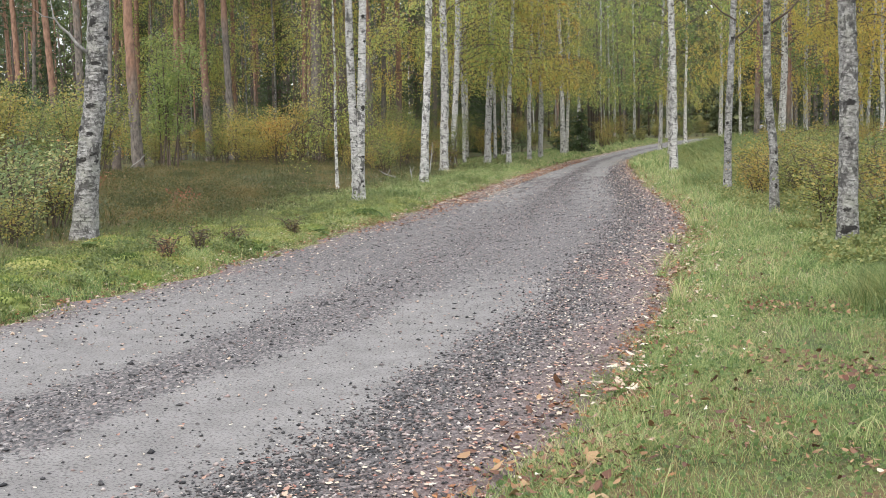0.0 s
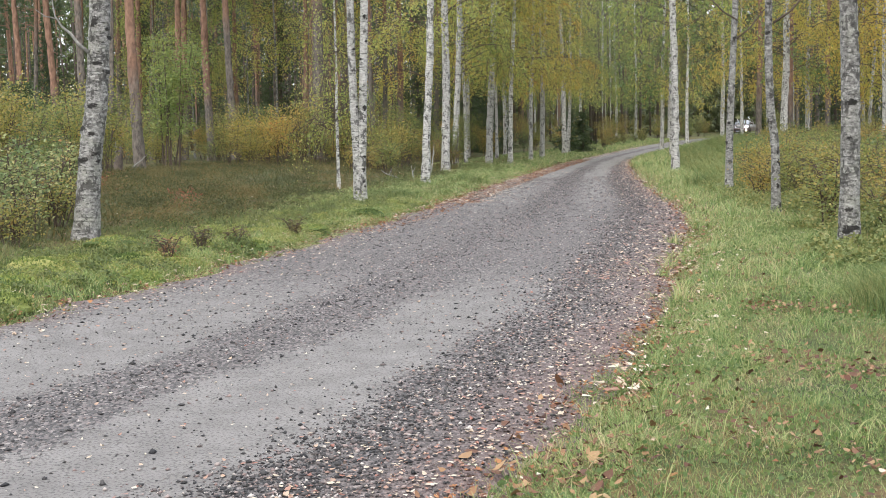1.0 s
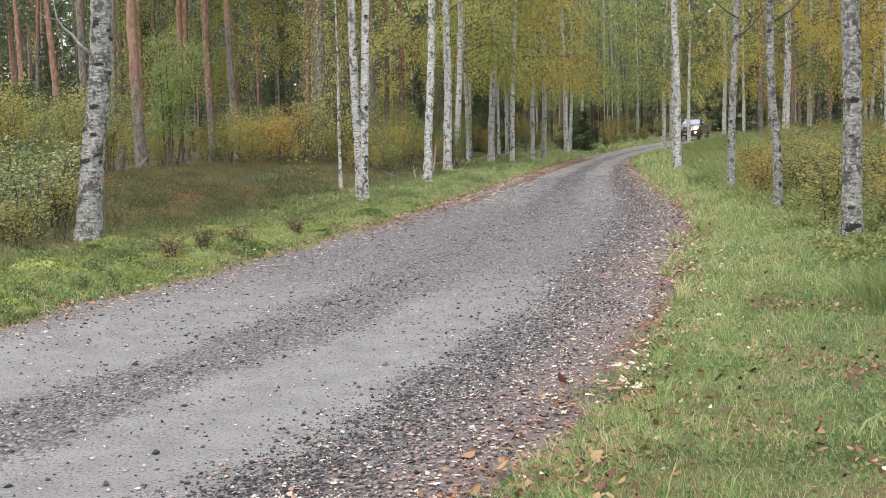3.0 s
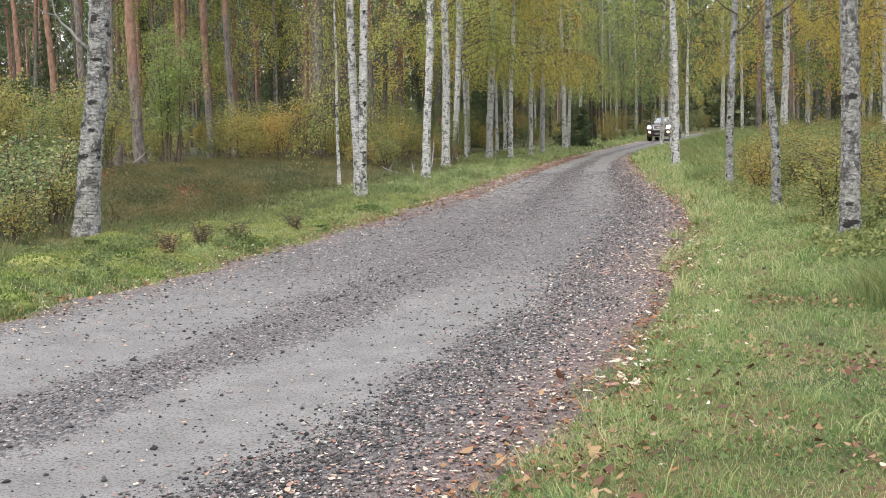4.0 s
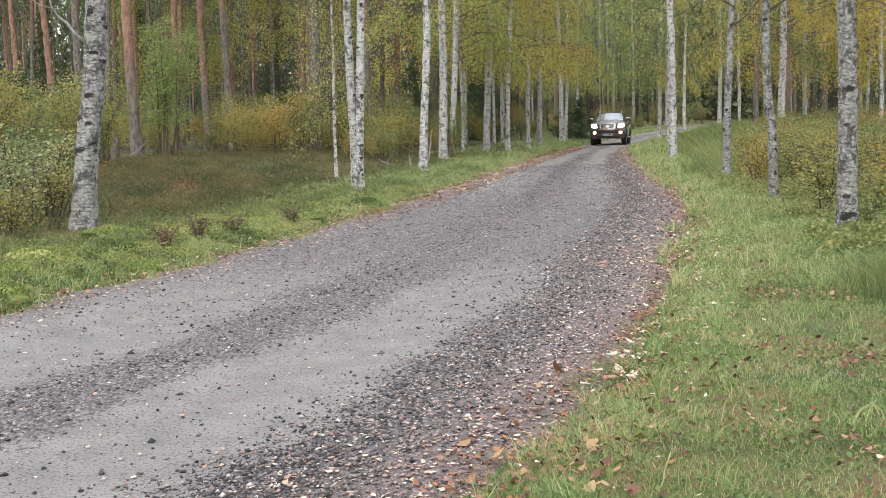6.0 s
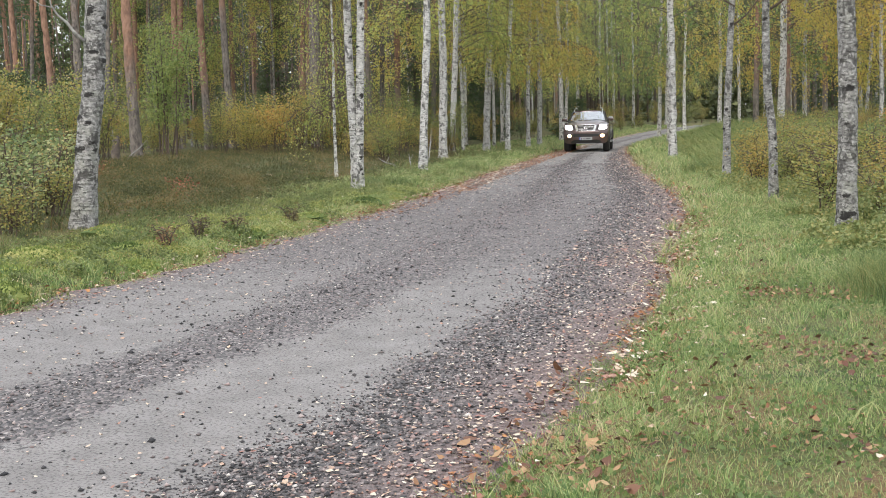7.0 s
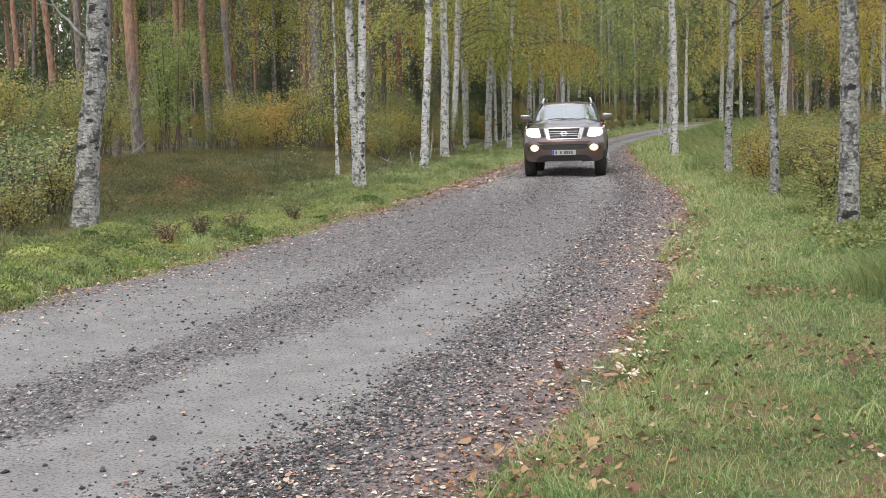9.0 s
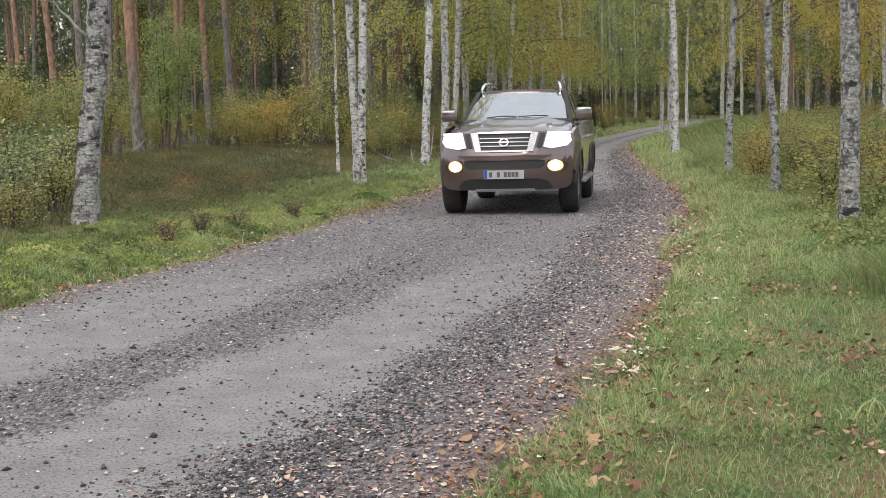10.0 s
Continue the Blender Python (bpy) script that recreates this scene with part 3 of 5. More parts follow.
SHRUBS = [shrub_meshes(51, 2.05, 0.85, 9, 2600, 0.05, "shrub_leaf"), shrub_meshes(52, 1.15, 0.75, 9, 1900, 0.043, "shrub_leaf"),
          shrub_meshes(53, 2.7, 0.8, 7, 2300, 0.055, "shrub_leaf"), shrub_meshes(54, 0.75, 0.6, 9, 1500, 0.037, "shrub_leaf"),
          shrub_meshes(55, 3.75, 1.1, 8, 6500, 0.066, "rowan_leaf", 2.2, 0.3), shrub_meshes(56, 0.27, 0.22, 6, 300, 0.026, "heath_leaf"),
          shrub_meshes(57, 1.25, 0.7, 8, 800, 0.058, "pale_leaf"), shrub_meshes(58, 2.0, 0.95, 9, 2600, 0.055, "gold_bush"), shrub_meshes(59, 0.95, 0.65, 9, 1500, 0.041, "gold_bush")]
WORDS = ["leafy yellow-green birch shrub at the forest edge", "low bush with yellowing leaves in the undergrowth", "tall slender sapling bush with yellow-green leaves",
         "small knee-high bush with brownish leaves", "tall green multi-stemmed rowan bush with dark stems", "small withered reddish-brown twiggy plant on the verge", "bush with pale green leaves at the edge of the forest",
         "golden yellow autumn bush among the pines", "low golden yellow bush in the undergrowth"]


def shrub(x, y, which, turn):
    t = plant("bush", x, y, WORDS[which], "bush", "undergrowth bushes")
    tall = 0.65 + 0.5 * ((turn * 0.37 + x * 3.1) % 1.0) if which in (1, 3, 7, 8) else 0.85 + 0.2 * ((turn * 0.37) % 1.0)
    m = pose(0, 0, 0, 0, 0, turn) @ Matrix.Diagonal((0.5 + 0.5 * tall, 0.5 + 0.5 * tall, tall, 1))
    tagged(child("woody_stem", SHRUBS[which][0], t, "", m), kind="stuff")
    child("foliage", SHRUBS[which][1], t, "", m)
    return t

# ---------------------------------------------------------------- the trees along the road: x, y, thickness, lean, crown
LEFT_ROW = [(-4.24, 15.18, 0.28, 0.060, "high"), (-0.45, 32.34, 0.21, 0.045, "high"), (0.09, 41.41, 0.29, 0.014, "low2"),
            (0.44, 47.16, 0.24, 0.045, "low"), (1.84, 51.21, 0.29, 0.04, "low"), (2.70, 51.68, 0.2, 0.04, "gold"),
            (3.96, 57.87, 0.19, 0.026, "gold"), (5.06, 65.53, 0.21, 0.04, "low"), (6.96, 73.40, 0.3, -0.02, "low"), (7.43, 76.23, 0.22, 0.03, "low2")]
RIGHT_ROW = [(7.28, 40.38, 0.25, -0.009, "low2"), (13.21, 77.81, 0.26, 0.03, "low"), (5.51, 24.83, 0.15, 0.05, "high"), (4.82, 18.63, 0.13, -0.016, "high"),
             (4.11, 13.03, 0.20, -0.004, "high"), (18.44, 97.31, 0.28, 0.01, "low"), (21.9, 101.0, 0.36, 0.008, "low2"), (19.82, 70.21, 0.26, 0.016, "gold"),
             (21.33, 80.33, 0.26, 0.034, "low"), (17.47, 75.29, 0.2, -0.003, "gold"), (16.55, 50.15, 0.14, 0.045, "gold")]
CROOKED = {0: ((0.0, 0.0), (0.5, 0.045), (1.2, 0.115), (1.5, 0.175), (2.05, 0.22), (2.8, 0.27)), 1: ((0.0, 0.0), (1.05, 0.05), (2.45, 0.14), (3.2, 0.185), (4.55, 0.225)),
           12: ((0.0, 0.0), (1.0, 0.015), (1.55, 0.035), (2.6, 0.09), (3.7, 0.145)), 13: ((0.0, 0.0), (1.05, -0.015), (1.5, -0.085), (2.3, -0.115), (3.1, -0.115)),
           14: ((0.0, 0.0), (0.8, 0.005), (1.4, 0.01), (1.95, -0.005), (2.5, -0.025))}
RUGGED = {0: 46, 12: 26, 13: 22, 14: 34}
for i, (x, y, d, lean, crown) in enumerate(LEFT_ROW + RIGHT_ROW):
    birch(x, y, d, lean, crown, 15.0 if d > 0.18 else 11.0, seed=i + 1, dead=i == 0, spines=(CROOKED.get(i, ()),), rugged=RUGGED.get(i, 0),
          arms={12: ((1, 2.95, 0.9), (-1, 3.3, 0.8)), 13: ((1, 2.75, 0.8),)}.get(i, ()), bark="old_bark" if i in RUGGED else "birch_bark")
birch(-1.52, 23.49, 0.165, 0.01, "high", 15.0, "twin-stemmed white birch with black bark patches on the verge", 40,
      spines=(((-0.2, -0.03), (0.6, -0.035), (1.15, -0.045), (1.65, -0.07), (2.7, -0.09), (3.7, -0.09)), ((-0.2, 0.03), (0.6, 0.04), (1.15, 0.065), (1.65, 0.085), (2.7, 0.13), (3.7, 0.165))), rugged=26)
birch(-2.31, 28.53, 0.075, -0.009, "young", 6.5, "thin pale birch sapling at the forest edge", 41)

for i, (x, y, crown, tall) in enumerate([(-12.6, 57.5, "low2", 12.0), (-11.9, 62.0, "low2", 12.0), (-10.2, 56.5, "low", 11.0), (-13.9, 65.5, "low", 12.0), (-7.2, 56.5, "low2", 12.0), (-5.6, 58.0, "low2", 11.0), (-17.4, 68.0, "green", 12.0), (-9.9, 66.5, "low", 12.0), (-3.9, 55.5, "low2", 11.0)]):
    birch(x, y, 0.1, 0.01 * (i % 3 - 1), crown, tall, "slender young birch among the pines of the forest", 60 + i, bark="old_bark")

PINES = [(-8.94, 38.08, 0.33, -0.029), (-9.32, 52.16, 0.34, -0.024), (-8.11, 50.19, 0.31, -0.019), (-14.96, 50.34, 0.31, -0.035), (-12.56, 45.27, 0.30, -0.004),
         (-17.88, 55.35, 0.29, -0.032), (-9.85, 62.26, 0.27, 0.0), (-7.69, 60.36, 0.26, 0.0), (-4.58, 48.29, 0.48, 0.012), (-1.87, 58.32, 0.31, 0.006),
         (-11.09, 54.0, 0.31, 0.036), (-11.25, 56.4, 0.31, 0.034), (-11.33, 44.0, 0.18, 0.045), (-2.67, 60.0, 0.24, 0.018), (-0.30, 64.0, 0.25, 0.021), (-13.53, 60.0, 0.24, 0.035), (-18.24, 58.0, 0.22, 0.045), (13.52, 55.23, 0.27, 0.012), (16.23, 60.25, 0.26, 0.012), (17.97, 60.25, 0.26, 0.012), (21.84, 75.31, 0.26, 0.012)]
for i, (x, y, d, lean) in enumerate(PINES):
    pine(x, y, d, lean, i, bark="ruddy_pine_bark" if i in (0, 1, 3, 5, 6, 9, 10, 11, 17, 18, 19) else "grey_pine_bark")


def clear_of_road(x, y, gap):
    left, right = edges(y)
    return x < left - gap or x > right + gap


spruce(8.35, 76.5, 0, 30)
spruce(7.6, 79.5, 0, 200)
spruce(2.6, 74.0, 1, 90)
spruce(0.2, 82.0, 1, 10)
spruce(-10.7, 33.0, 0, 120)
spruce(-7.9, 64.0, 1, 50)
spruce(-1.2, 66.0, 1, 140)
spruce(1.5, 68.0, 1, 260)
spruce(-15.0, 66.0, 1, 310)

# birches whose crowns hang over the bend
BEND = [(15.2, 44.5, 0.13, 0.01, "hanging"), (17.3, 50.5, 0.14, 0.0, "hanging"), (18.6, 57.0, 0.15, -0.01, "hanging"), (16.0, 63.5, 0.14, 0.01, "hanging"), (12.2, 46.0, 0.18, 0.01, "gold"), (15.6, 43.0, 0.16, -0.01, "gold"), (13.8, 52.5, 0.2, 0.02, "green"), (19.8, 54.0, 0.18, 0.0, "gold"), (10.3, 58.0, 0.2, 0.01, "green"),
        (23.0, 62.0, 0.2, 0.01, "gold"), (19.0, 70.0, 0.2, 0.0, "low"), (9.6, 90.0, 0.24, 0.02, "green"), (6.0, 88.0, 0.2, 0.0, "green"), (12.0, 97.0, 0.24, 0.01, "green"),
        (16.2, 108.0, 0.24, 0.0, "green"), (20.0, 114.0, 0.26, 0.01, "green"), (13.5, 104.0, 0.2, 0.01, "green"), (9.0, 100.0, 0.2, 0.0, "green"), (3.2, 66.0, 0.2, 0.01, "gold"), (1.2, 60.0, 0.2, 0.0, "low"), (-0.6, 54.0, 0.18, 0.02, "low"), (2.4, 57.0, 0.15, 0.01, "low2"), (4.7, 61.5, 0.16, 0.01, "gold"), (0.9, 50.0, 0.14, 0.0, "low")]
for i, (x, y, d, lean, crown) in enumerate(BEND):
    birch(x, y, d, lean, crown, 14.0, seed=i + 60)

# the forest behind
wood_rng = np.random.default_rng(21)
made = 0
spots_taken = [(p[0], p[1]) for p in PINES + LEFT_ROW + RIGHT_ROW + BEND]
for k in range(900):
    y = wood_rng.uniform(52, 165)
    x = wood_rng.uniform(-0.42 * y - 6, 0.42 * y + 8)
    if 0.18 < x / y < 0.255 and y < 140 or not clear_of_road(x, y, 4.0) or any((x - a) ** 2 + (y - b) ** 2 < 3.2 for a, b in spots_taken):
        continue
    spots_taken.append((x, y))
    pick = wood_rng.uniform()
    if pick < (0.62 if x > -5 else 0.84):
        pine(x, y, wood_rng.uniform(0.16, 0.3), wood_rng.normal(0, 0.012), 100 + k)
    elif pick < (0.82 if x > -5 else 0.89):
        birch(x, y, wood_rng.uniform(0.12, 0.24), wood_rng.normal(0, 0.02), "far", 14.0,
              "slender birch among the pines of the forest", 100 + k)
    else:
        spruce(x, y, 1, wood_rng.uniform(0, 360))
    made += 1
    if made > 250:
        break

# unseen trees behind the place where one stands, added for reflections and light
for k in range(34):
    y = wood_rng.uniform(-45, 2)
    left, right = edges(y)
    x = left - wood_rng.uniform(3.5, 18) if k % 2 else right + wood_rng.uniform(4.5, 22)
    if k % 3:
        pine(x, y, wood_rng.uniform(0.2, 0.32), wood_rng.normal(0, 0.012), 400 + k)
    else:
        birch(x, y, wood_rng.uniform(0.14, 0.24), wood_rng.normal(0, 0.02), "far", 14.0, "slender birch among the pines of the forest", 400 + k)

# undergrowth
shrub_rng = np.random.default_rng(5)
PLACED = [(-7.5, 36.0, 4, 40), (15.55, 60.5, 0, 40), (17.1, 66.0, 0, 100), (-2.62, 13.85, 5, 10), (-2.36, 14.5, 5, 130), (-2.75, 12.75, 5, 70), (-1.9, 16.2, 5, 250), (-4.1, 11.3, 5, 200),
          (-5.05, 15.3, 6, 33), (-5.5, 16.2, 6, 140), (-5.2, 14.5, 6, 0), (-5.0, 16.7, 3, 130), (-5.75, 15.2, 6, 260), (-6.1, 17.3, 1, 80), (-5.4, 18.0, 6, 190), (-4.75, 14.0, 3, 300), (-5.9, 19.6, 1, 10),
          (-7.6, 23.5, 0, 20), (-8.5, 25.0, 7, 70), (-7.0, 22.0, 1, 120), (-8.1, 27.0, 0, 220), (-9.3, 28.0, 7, 15), (-7.4, 25.5, 6, 50), (-8.9, 31.0, 0, 300), (-9.8, 29.5, 0, 90), (-8.6, 33.0, 7, 150),
          (-5.8, 39.0, 7, 0), (-5.4, 41.0, 7, 90), (-4.9, 39.6, 7, 200), (-4.4, 40.5, 0, 150), (-6.3, 40.6, 7, 260), (-3.7, 40.0, 0, 30), (-3.0, 41.0, 7, 100), (-2.2, 40.0, 7, 320), (-1.5, 41.5, 7, 60), (-1.2, 43.5, 0, 10),
          (-8.6, 39.5, 7, 170), (-9.6, 41.0, 0, 240), (-10.4, 39.5, 1, 20), (-6.9, 41.5, 0, 310), (-2.6, 37.6, 8, 15), (-1.9, 38.2, 8, 215), (-1.6, 36.5, 1, 140),
          (4.65, 15.4, 3, 15), (5.1, 16.6, 8, 120), (5.45, 18.1, 8, 200), (4.95, 14.3, 3, 260), (5.75, 20.6, 8, 70), (6.0, 22.6, 3, 300), (6.3, 25.6, 3, 40), (5.35, 21.7, 8, 170), (5.6, 15.9, 8, 330), (6.3, 18.9, 8, 100),
          (7.2, 27.5, 3, 10), (6.9, 29.0, 8, 220), (6.9, 17.6, 1, 0), (6.0, 15.2, 8, 90), (7.4, 20.5, 8, 140), (6.3, 21.6, 3, 10), (7.0, 24.2, 3, 60), (8.2, 23.0, 1, 200)]
for x, y, which, turn in PLACED:
    shrub(x, y, which, turn)
for k in range(34):
    y = shrub_rng.uniform(14, 31)
    shrub(float(edges(y)[1]) + shrub_rng.uniform(2.4, 6.5), y, int(shrub_rng.choice([1, 3, 8], p=[0.2, 0.4, 0.4])), shrub_rng.uniform(0, 360))
for k in range(55):
    y = shrub_rng.uniform(78, 128)
    shrub(float(edges(y)[0]) - shrub_rng.uniform(1.6, 9), y, int(shrub_rng.choice([1, 3, 0])), shrub_rng.uniform(0, 360))
for k in range(60):
    y = shrub_rng.uniform(30, 75)
    x = float(edges(y)[1]) + shrub_rng.uniform(3.5, 12) + (y - 30) * 0.06
    if not 0.18 < x / y < 0.252:
        shrub(x, y, int(shrub_rng.choice([1, 3, 8])), shrub_rng.uniform(0, 360))
made = 0
for k in range(3000):
    y = 20 + 70 * shrub_rng.uniform() ** 1.3
    left, right = edges(y)
    wild = shrub_rng.uniform() < 0.66
    x = left - shrub_rng.uniform(4.6 if y < 45 else 3.0, 17) if wild else right + shrub_rng.uniform(3.0, 14)
    if abs(x) > 0.37 * y + 2 or 0.18 < x / y < 0.252 or (-0.28 < x / y < -0.05 and y < 39):
        continue
    shrub(x, y, int(shrub_rng.choice([0, 1, 2, 7, 6], p=[0.26, 0.18, 0.12, 0.32, 0.12]) if wild else shrub_rng.choice([1, 3, 8])), shrub_rng.uniform(0, 360))
    made += 1
    if made >= 150:
        break


def stump(x, y):
    t = plant("tree_stump", x, y, "short broken grey tree stump among the heath", "tree stump", "")
    r = np.random.default_rng(3)
    v, f = tube([(0, 0, -0.1), (0.0, 0, 0.1), (0.01, 0, 0.35), (0.03, 0.01, 0.58), (0.05, 0.01, 0.7)], [0.17, 0.13, 0.11, 0.1, 0.045], 9)
    v = [Vector(p) + Vector(r.normal(0, 0.018, 3)) for p in v]
    child("wood", mesh_of("stump", v, f, M["spruce_bark"], True), t)
    child("splinter", mesh_of("splinter", *tube([(-0.06, 0, 0.5), (-0.07, 0, 0.72), (-0.06, 0, 0.88)], [0.04, 0.03, 0.006], 5), M["dead_wood"]), t, "pale broken splinter")


stump(-9.2, 36.6)


def moss_cushion(x, y, r, h, seed):
    t = plant("moss_cushion", x, y, "bright yellow-green moss cushion on the verge", "moss", "moss cushions")
    g = np.random.default_rng(seed)
    bm = bmesh.new()
    bmesh.ops.create_icosphere(bm, subdivisions=3, radius=1)
    for v in bm.verts:
        k = 1 + 0.3 * noise.noise(v.co * 2.1 + Vector((seed, 0, 0))) + 0.12 * noise.noise(v.co * 6.0)
        v.co = Vector((v.co.x * r * k, v.co.y * r * 0.8 * k, v.co.z * h * k))
    part("mound", bm, M["moss"], t)
    a = g.uniform(0, 6.28, 700)
    q = np.sqrt(g.uniform(0, 1, 700))
    c = np.stack([np.cos(a) * q * r, np.sin(a) * q * r * 0.8, h * np.sqrt(np.clip(1 - q * q, 0, 1))], 1)
    tagged(child("moss_tuft", quads_of("moss_tuft", leaves(c, 0.03, seed, -1.0, 0.5), M["moss"]), t), kind="stuff")


for k, (x, y, r, h) in enumerate([(-3.35, 9.7, 0.2, 0.1), (-3.6, 9.2, 0.24, 0.12), (-2.75, 11.6, 0.2, 0.08), (-2.2, 14.6, 0.2, 0.08), (-1.75, 17.0, 0.24, 0.09), (-1.2, 20.0, 0.25, 0.1), (-3.7, 14.3, 0.32, 0.12), (-3.85, 12.0, 0.3, 0.1), (-3.1, 12.5, 0.22, 0.09), (-3.05, 15.0, 0.24, 0.08), (-3.6, 10.6, 0.26, 0.09)]):
    moss_cushion(x, y, r, h, k + 2)



def fern(x, y, reach, seed):
    t = plant("fern", x, y, "small pale green fern in the moss of the verge", "fern", "ferns on the verge")
    r = np.random.default_rng(seed)
    for k in range(8):
        way = 0.785 * k + r.uniform(-0.3, 0.3)
        size = reach * r.uniform(0.75, 1.1)
        pts = [Vector((math.cos(way) * size * s, math.sin(way) * size * s, 0.9 * size * s * (1.25 - 0.95 * s))) for s in np.linspace(0, 1, 12)]
        side = Vector((-math.sin(way), math.cos(way), 0))
        quads = []
        for i in range(1, 12):
            w = size * 0.3 * math.sin(math.pi * (0.12 + 0.86 * i / 12))
            ahead = (pts[i] - pts[i - 1]) * 0.75
            for s in (-1, 1):
                a = pts[i] - Vector((0, 0, 0.002))
                quads += [a, a + side * s * w * 0.55 + ahead * 0.5, a + side * s * w + ahead * 0.35 - Vector((0, 0, 0.1 * w)), a + side * s * w * 0.5 - ahead * 0.15]
        frond = child("frond", quads_of("frond", [tuple(q) for q in quads], M["pale_leaf"]), t)
        child("stalk", mesh_of("stalk", *tube(pts, [0.003] * 11 + [0.001], 4), M["herb_leaf"]), frond)


for x, y, reach, seed in [(-3.14, 12.0, 0.17, 1), (-3.35, 12.35, 0.13, 2), (-3.75, 11.4, 0.14, 3)]:
    fern(x, y, reach, seed)


def stick(x, y, length, turn, lift):
    t = plant("fallen_branch", x, y, "broken grey branch lying at the forest edge", "branch", "fallen branches")
    way = Vector((math.cos(radians(turn)), math.sin(radians(turn)), lift))
    pts = [way * (length * s) + Vector((0, 0, 0.03 + 0.02 * math.sin(s * 7))) for s in np.linspace(0, 1, 6)]
    child("wood", mesh_of("branch_wood", *tube(pts, [0.022, 0.02, 0.018, 0.015, 0.011, 0.005], 6), M["dead_wood"], True), t)
    child("twig", mesh_of("twig", *tube([pts[3], pts[3] + Vector((0.05, 0.1, 0.09)), pts[3] + Vector((0.07, 0.2, 0.16))], [0.01, 0.007, 0.003], 5), M["dead_wood"], True), t)


for row in [(-1.1, 33.4, 0.55, 160, 0.45), (-0.75, 33.0, 0.35, 100, 1.1), (-0.35, 38.0, 0.6, 80, 1.6), (-9.0, 37.0, 0.6, 20, 0.9)]:
    stick(*row)

# ---------------------------------------------------------------- what nobody could count: grass, stones, leaves, heath
stuff_rng = np.random.default_rng(77)


def trodden(x, y):
    """Growth stays low at the foot of the near birch."""
    return np.where(((x + 4.1) / 0.55) ** 2 + ((y - 14.4) / 1.2) ** 2 < 1, 0.35, 1.0)


def blades(x, y, height, width, rng_):
    n = len(x)
    z = ground_z(x, y) - 0.01
    foot = np.stack([x, y, z], 1)
    h = height * rng_.uniform(0.45, 1.25, n) * trodden(x, y)
    turn = rng_.uniform(0, 6.28, n)
    bend = rng_.normal(0, 0.75, (n, 2)) * h[:, None]
    side = np.stack([np.cos(turn), np.sin(turn), np.zeros(n)], 1) * (width * rng_.uniform(0.6, 1.3, n))[:, None] * 0.5
    mid = foot + np.concatenate([bend * 0.3, (h * 0.62)[:, None]], 1)
    tip = foot + np.concatenate([bend, h[:, None]], 1)
    return np.stack([foot - side, foot + side, mid + side * 0.8, tip, mid - side * 0.8], 1).reshape(-1, 3)


def strip(n, y0, y1, e0, e1, side, rng_, power=1.0):
    """Random places on a strip beside the road."""
    y = rng_.uniform(y0, y1, n)
    e = e0 + (e1 - e0) * rng_.uniform(0, 1, n) ** power
    left, right = edges(y)
    return (left - e, y) if side < 0 else (right + e, y)


def tufts(x, y, keep, rng_):
    """Thin the places out in patches."""
    k = 0.5 + 0.5 * np.sin(x * 2.1 + np.sin(y * 1.7) * 1.5) * np.sin(y * 1.9 + np.sin(x * 1.3))
    ok = rng_.uniform(0, 1, len(x)) < keep + (1 - keep) * k
    return x[ok], y[ok]


sets, bank = [], []
for n, y0, y1, e0, e1, side, h, w in [(135000, 3.2, 9, -0.05, 4.2, 1, 0.042, 0.0029), (92000, 9, 18, -0.05, 5.6, 1, 0.06, 0.0052), (42000, 18, 45, -0.1, 5.0, 1, 0.12, 0.013),
                                      (22000, 45, 100, -0.1, 5, 1, 0.2, 0.03), (34000, 8, 22, -0.05, 1.9, -2, 0.055, 0.005), (34000, 10, 20, 1.0, 2.7, -1, 0.085, 0.006), (52000, 20, 45, -0.1, 2.6, -2, 0.09, 0.01),
                                      (24000, 45, 110, -0.1, 4, -2, 0.14, 0.028)]:
    x, y = tufts(*strip(n, y0, y1, e0, e1, side, stuff_rng, 0.9), 0.35, stuff_rng)
    (bank if side == -1 else sets).append(blades(x, y, h, w, stuff_rng))
# tufts, thick along the edge of the road
for n, y0, y1, e0, e1, side, h, w in [(330, 3.4, 9, -0.2, 0.5, 1, 0.085, 0.0035), (70, 3.6, 8, -0.38, -0.05, 1, 0.05, 0.003), (420, 3.4, 14, 0.2, 4.5, 1, 0.095, 0.004), (420, 9, 30, -0.15, 5, 1, 0.15, 0.007),
                                      (620, 7.5, 22, -0.28, 0.5, -2, 0.1, 0.006), (130, 12, 24, 0.9, 2.6, -1, 0.17, 0.005), (420, 8, 34, 0.3, 4.0, -1, 0.12, 0.007), (160, 6, 16, 3.3, 4.6, 1, 0.3, 0.005)]:
    cx, cy = strip(n, y0, y1, e0, e1, side, stuff_rng, 1.3)
    k = np.repeat(np.arange(n), 42)
    r = stuff_rng.uniform(0.4, 1.3, n)[k]
    (bank if side == -1 else sets).append(blades(cx[k] + stuff_rng.normal(0, 0.035, len(k)) * r, cy[k] + stuff_rng.normal(0, 0.035, len(k)) * r, h * r, w, stuff_rng))
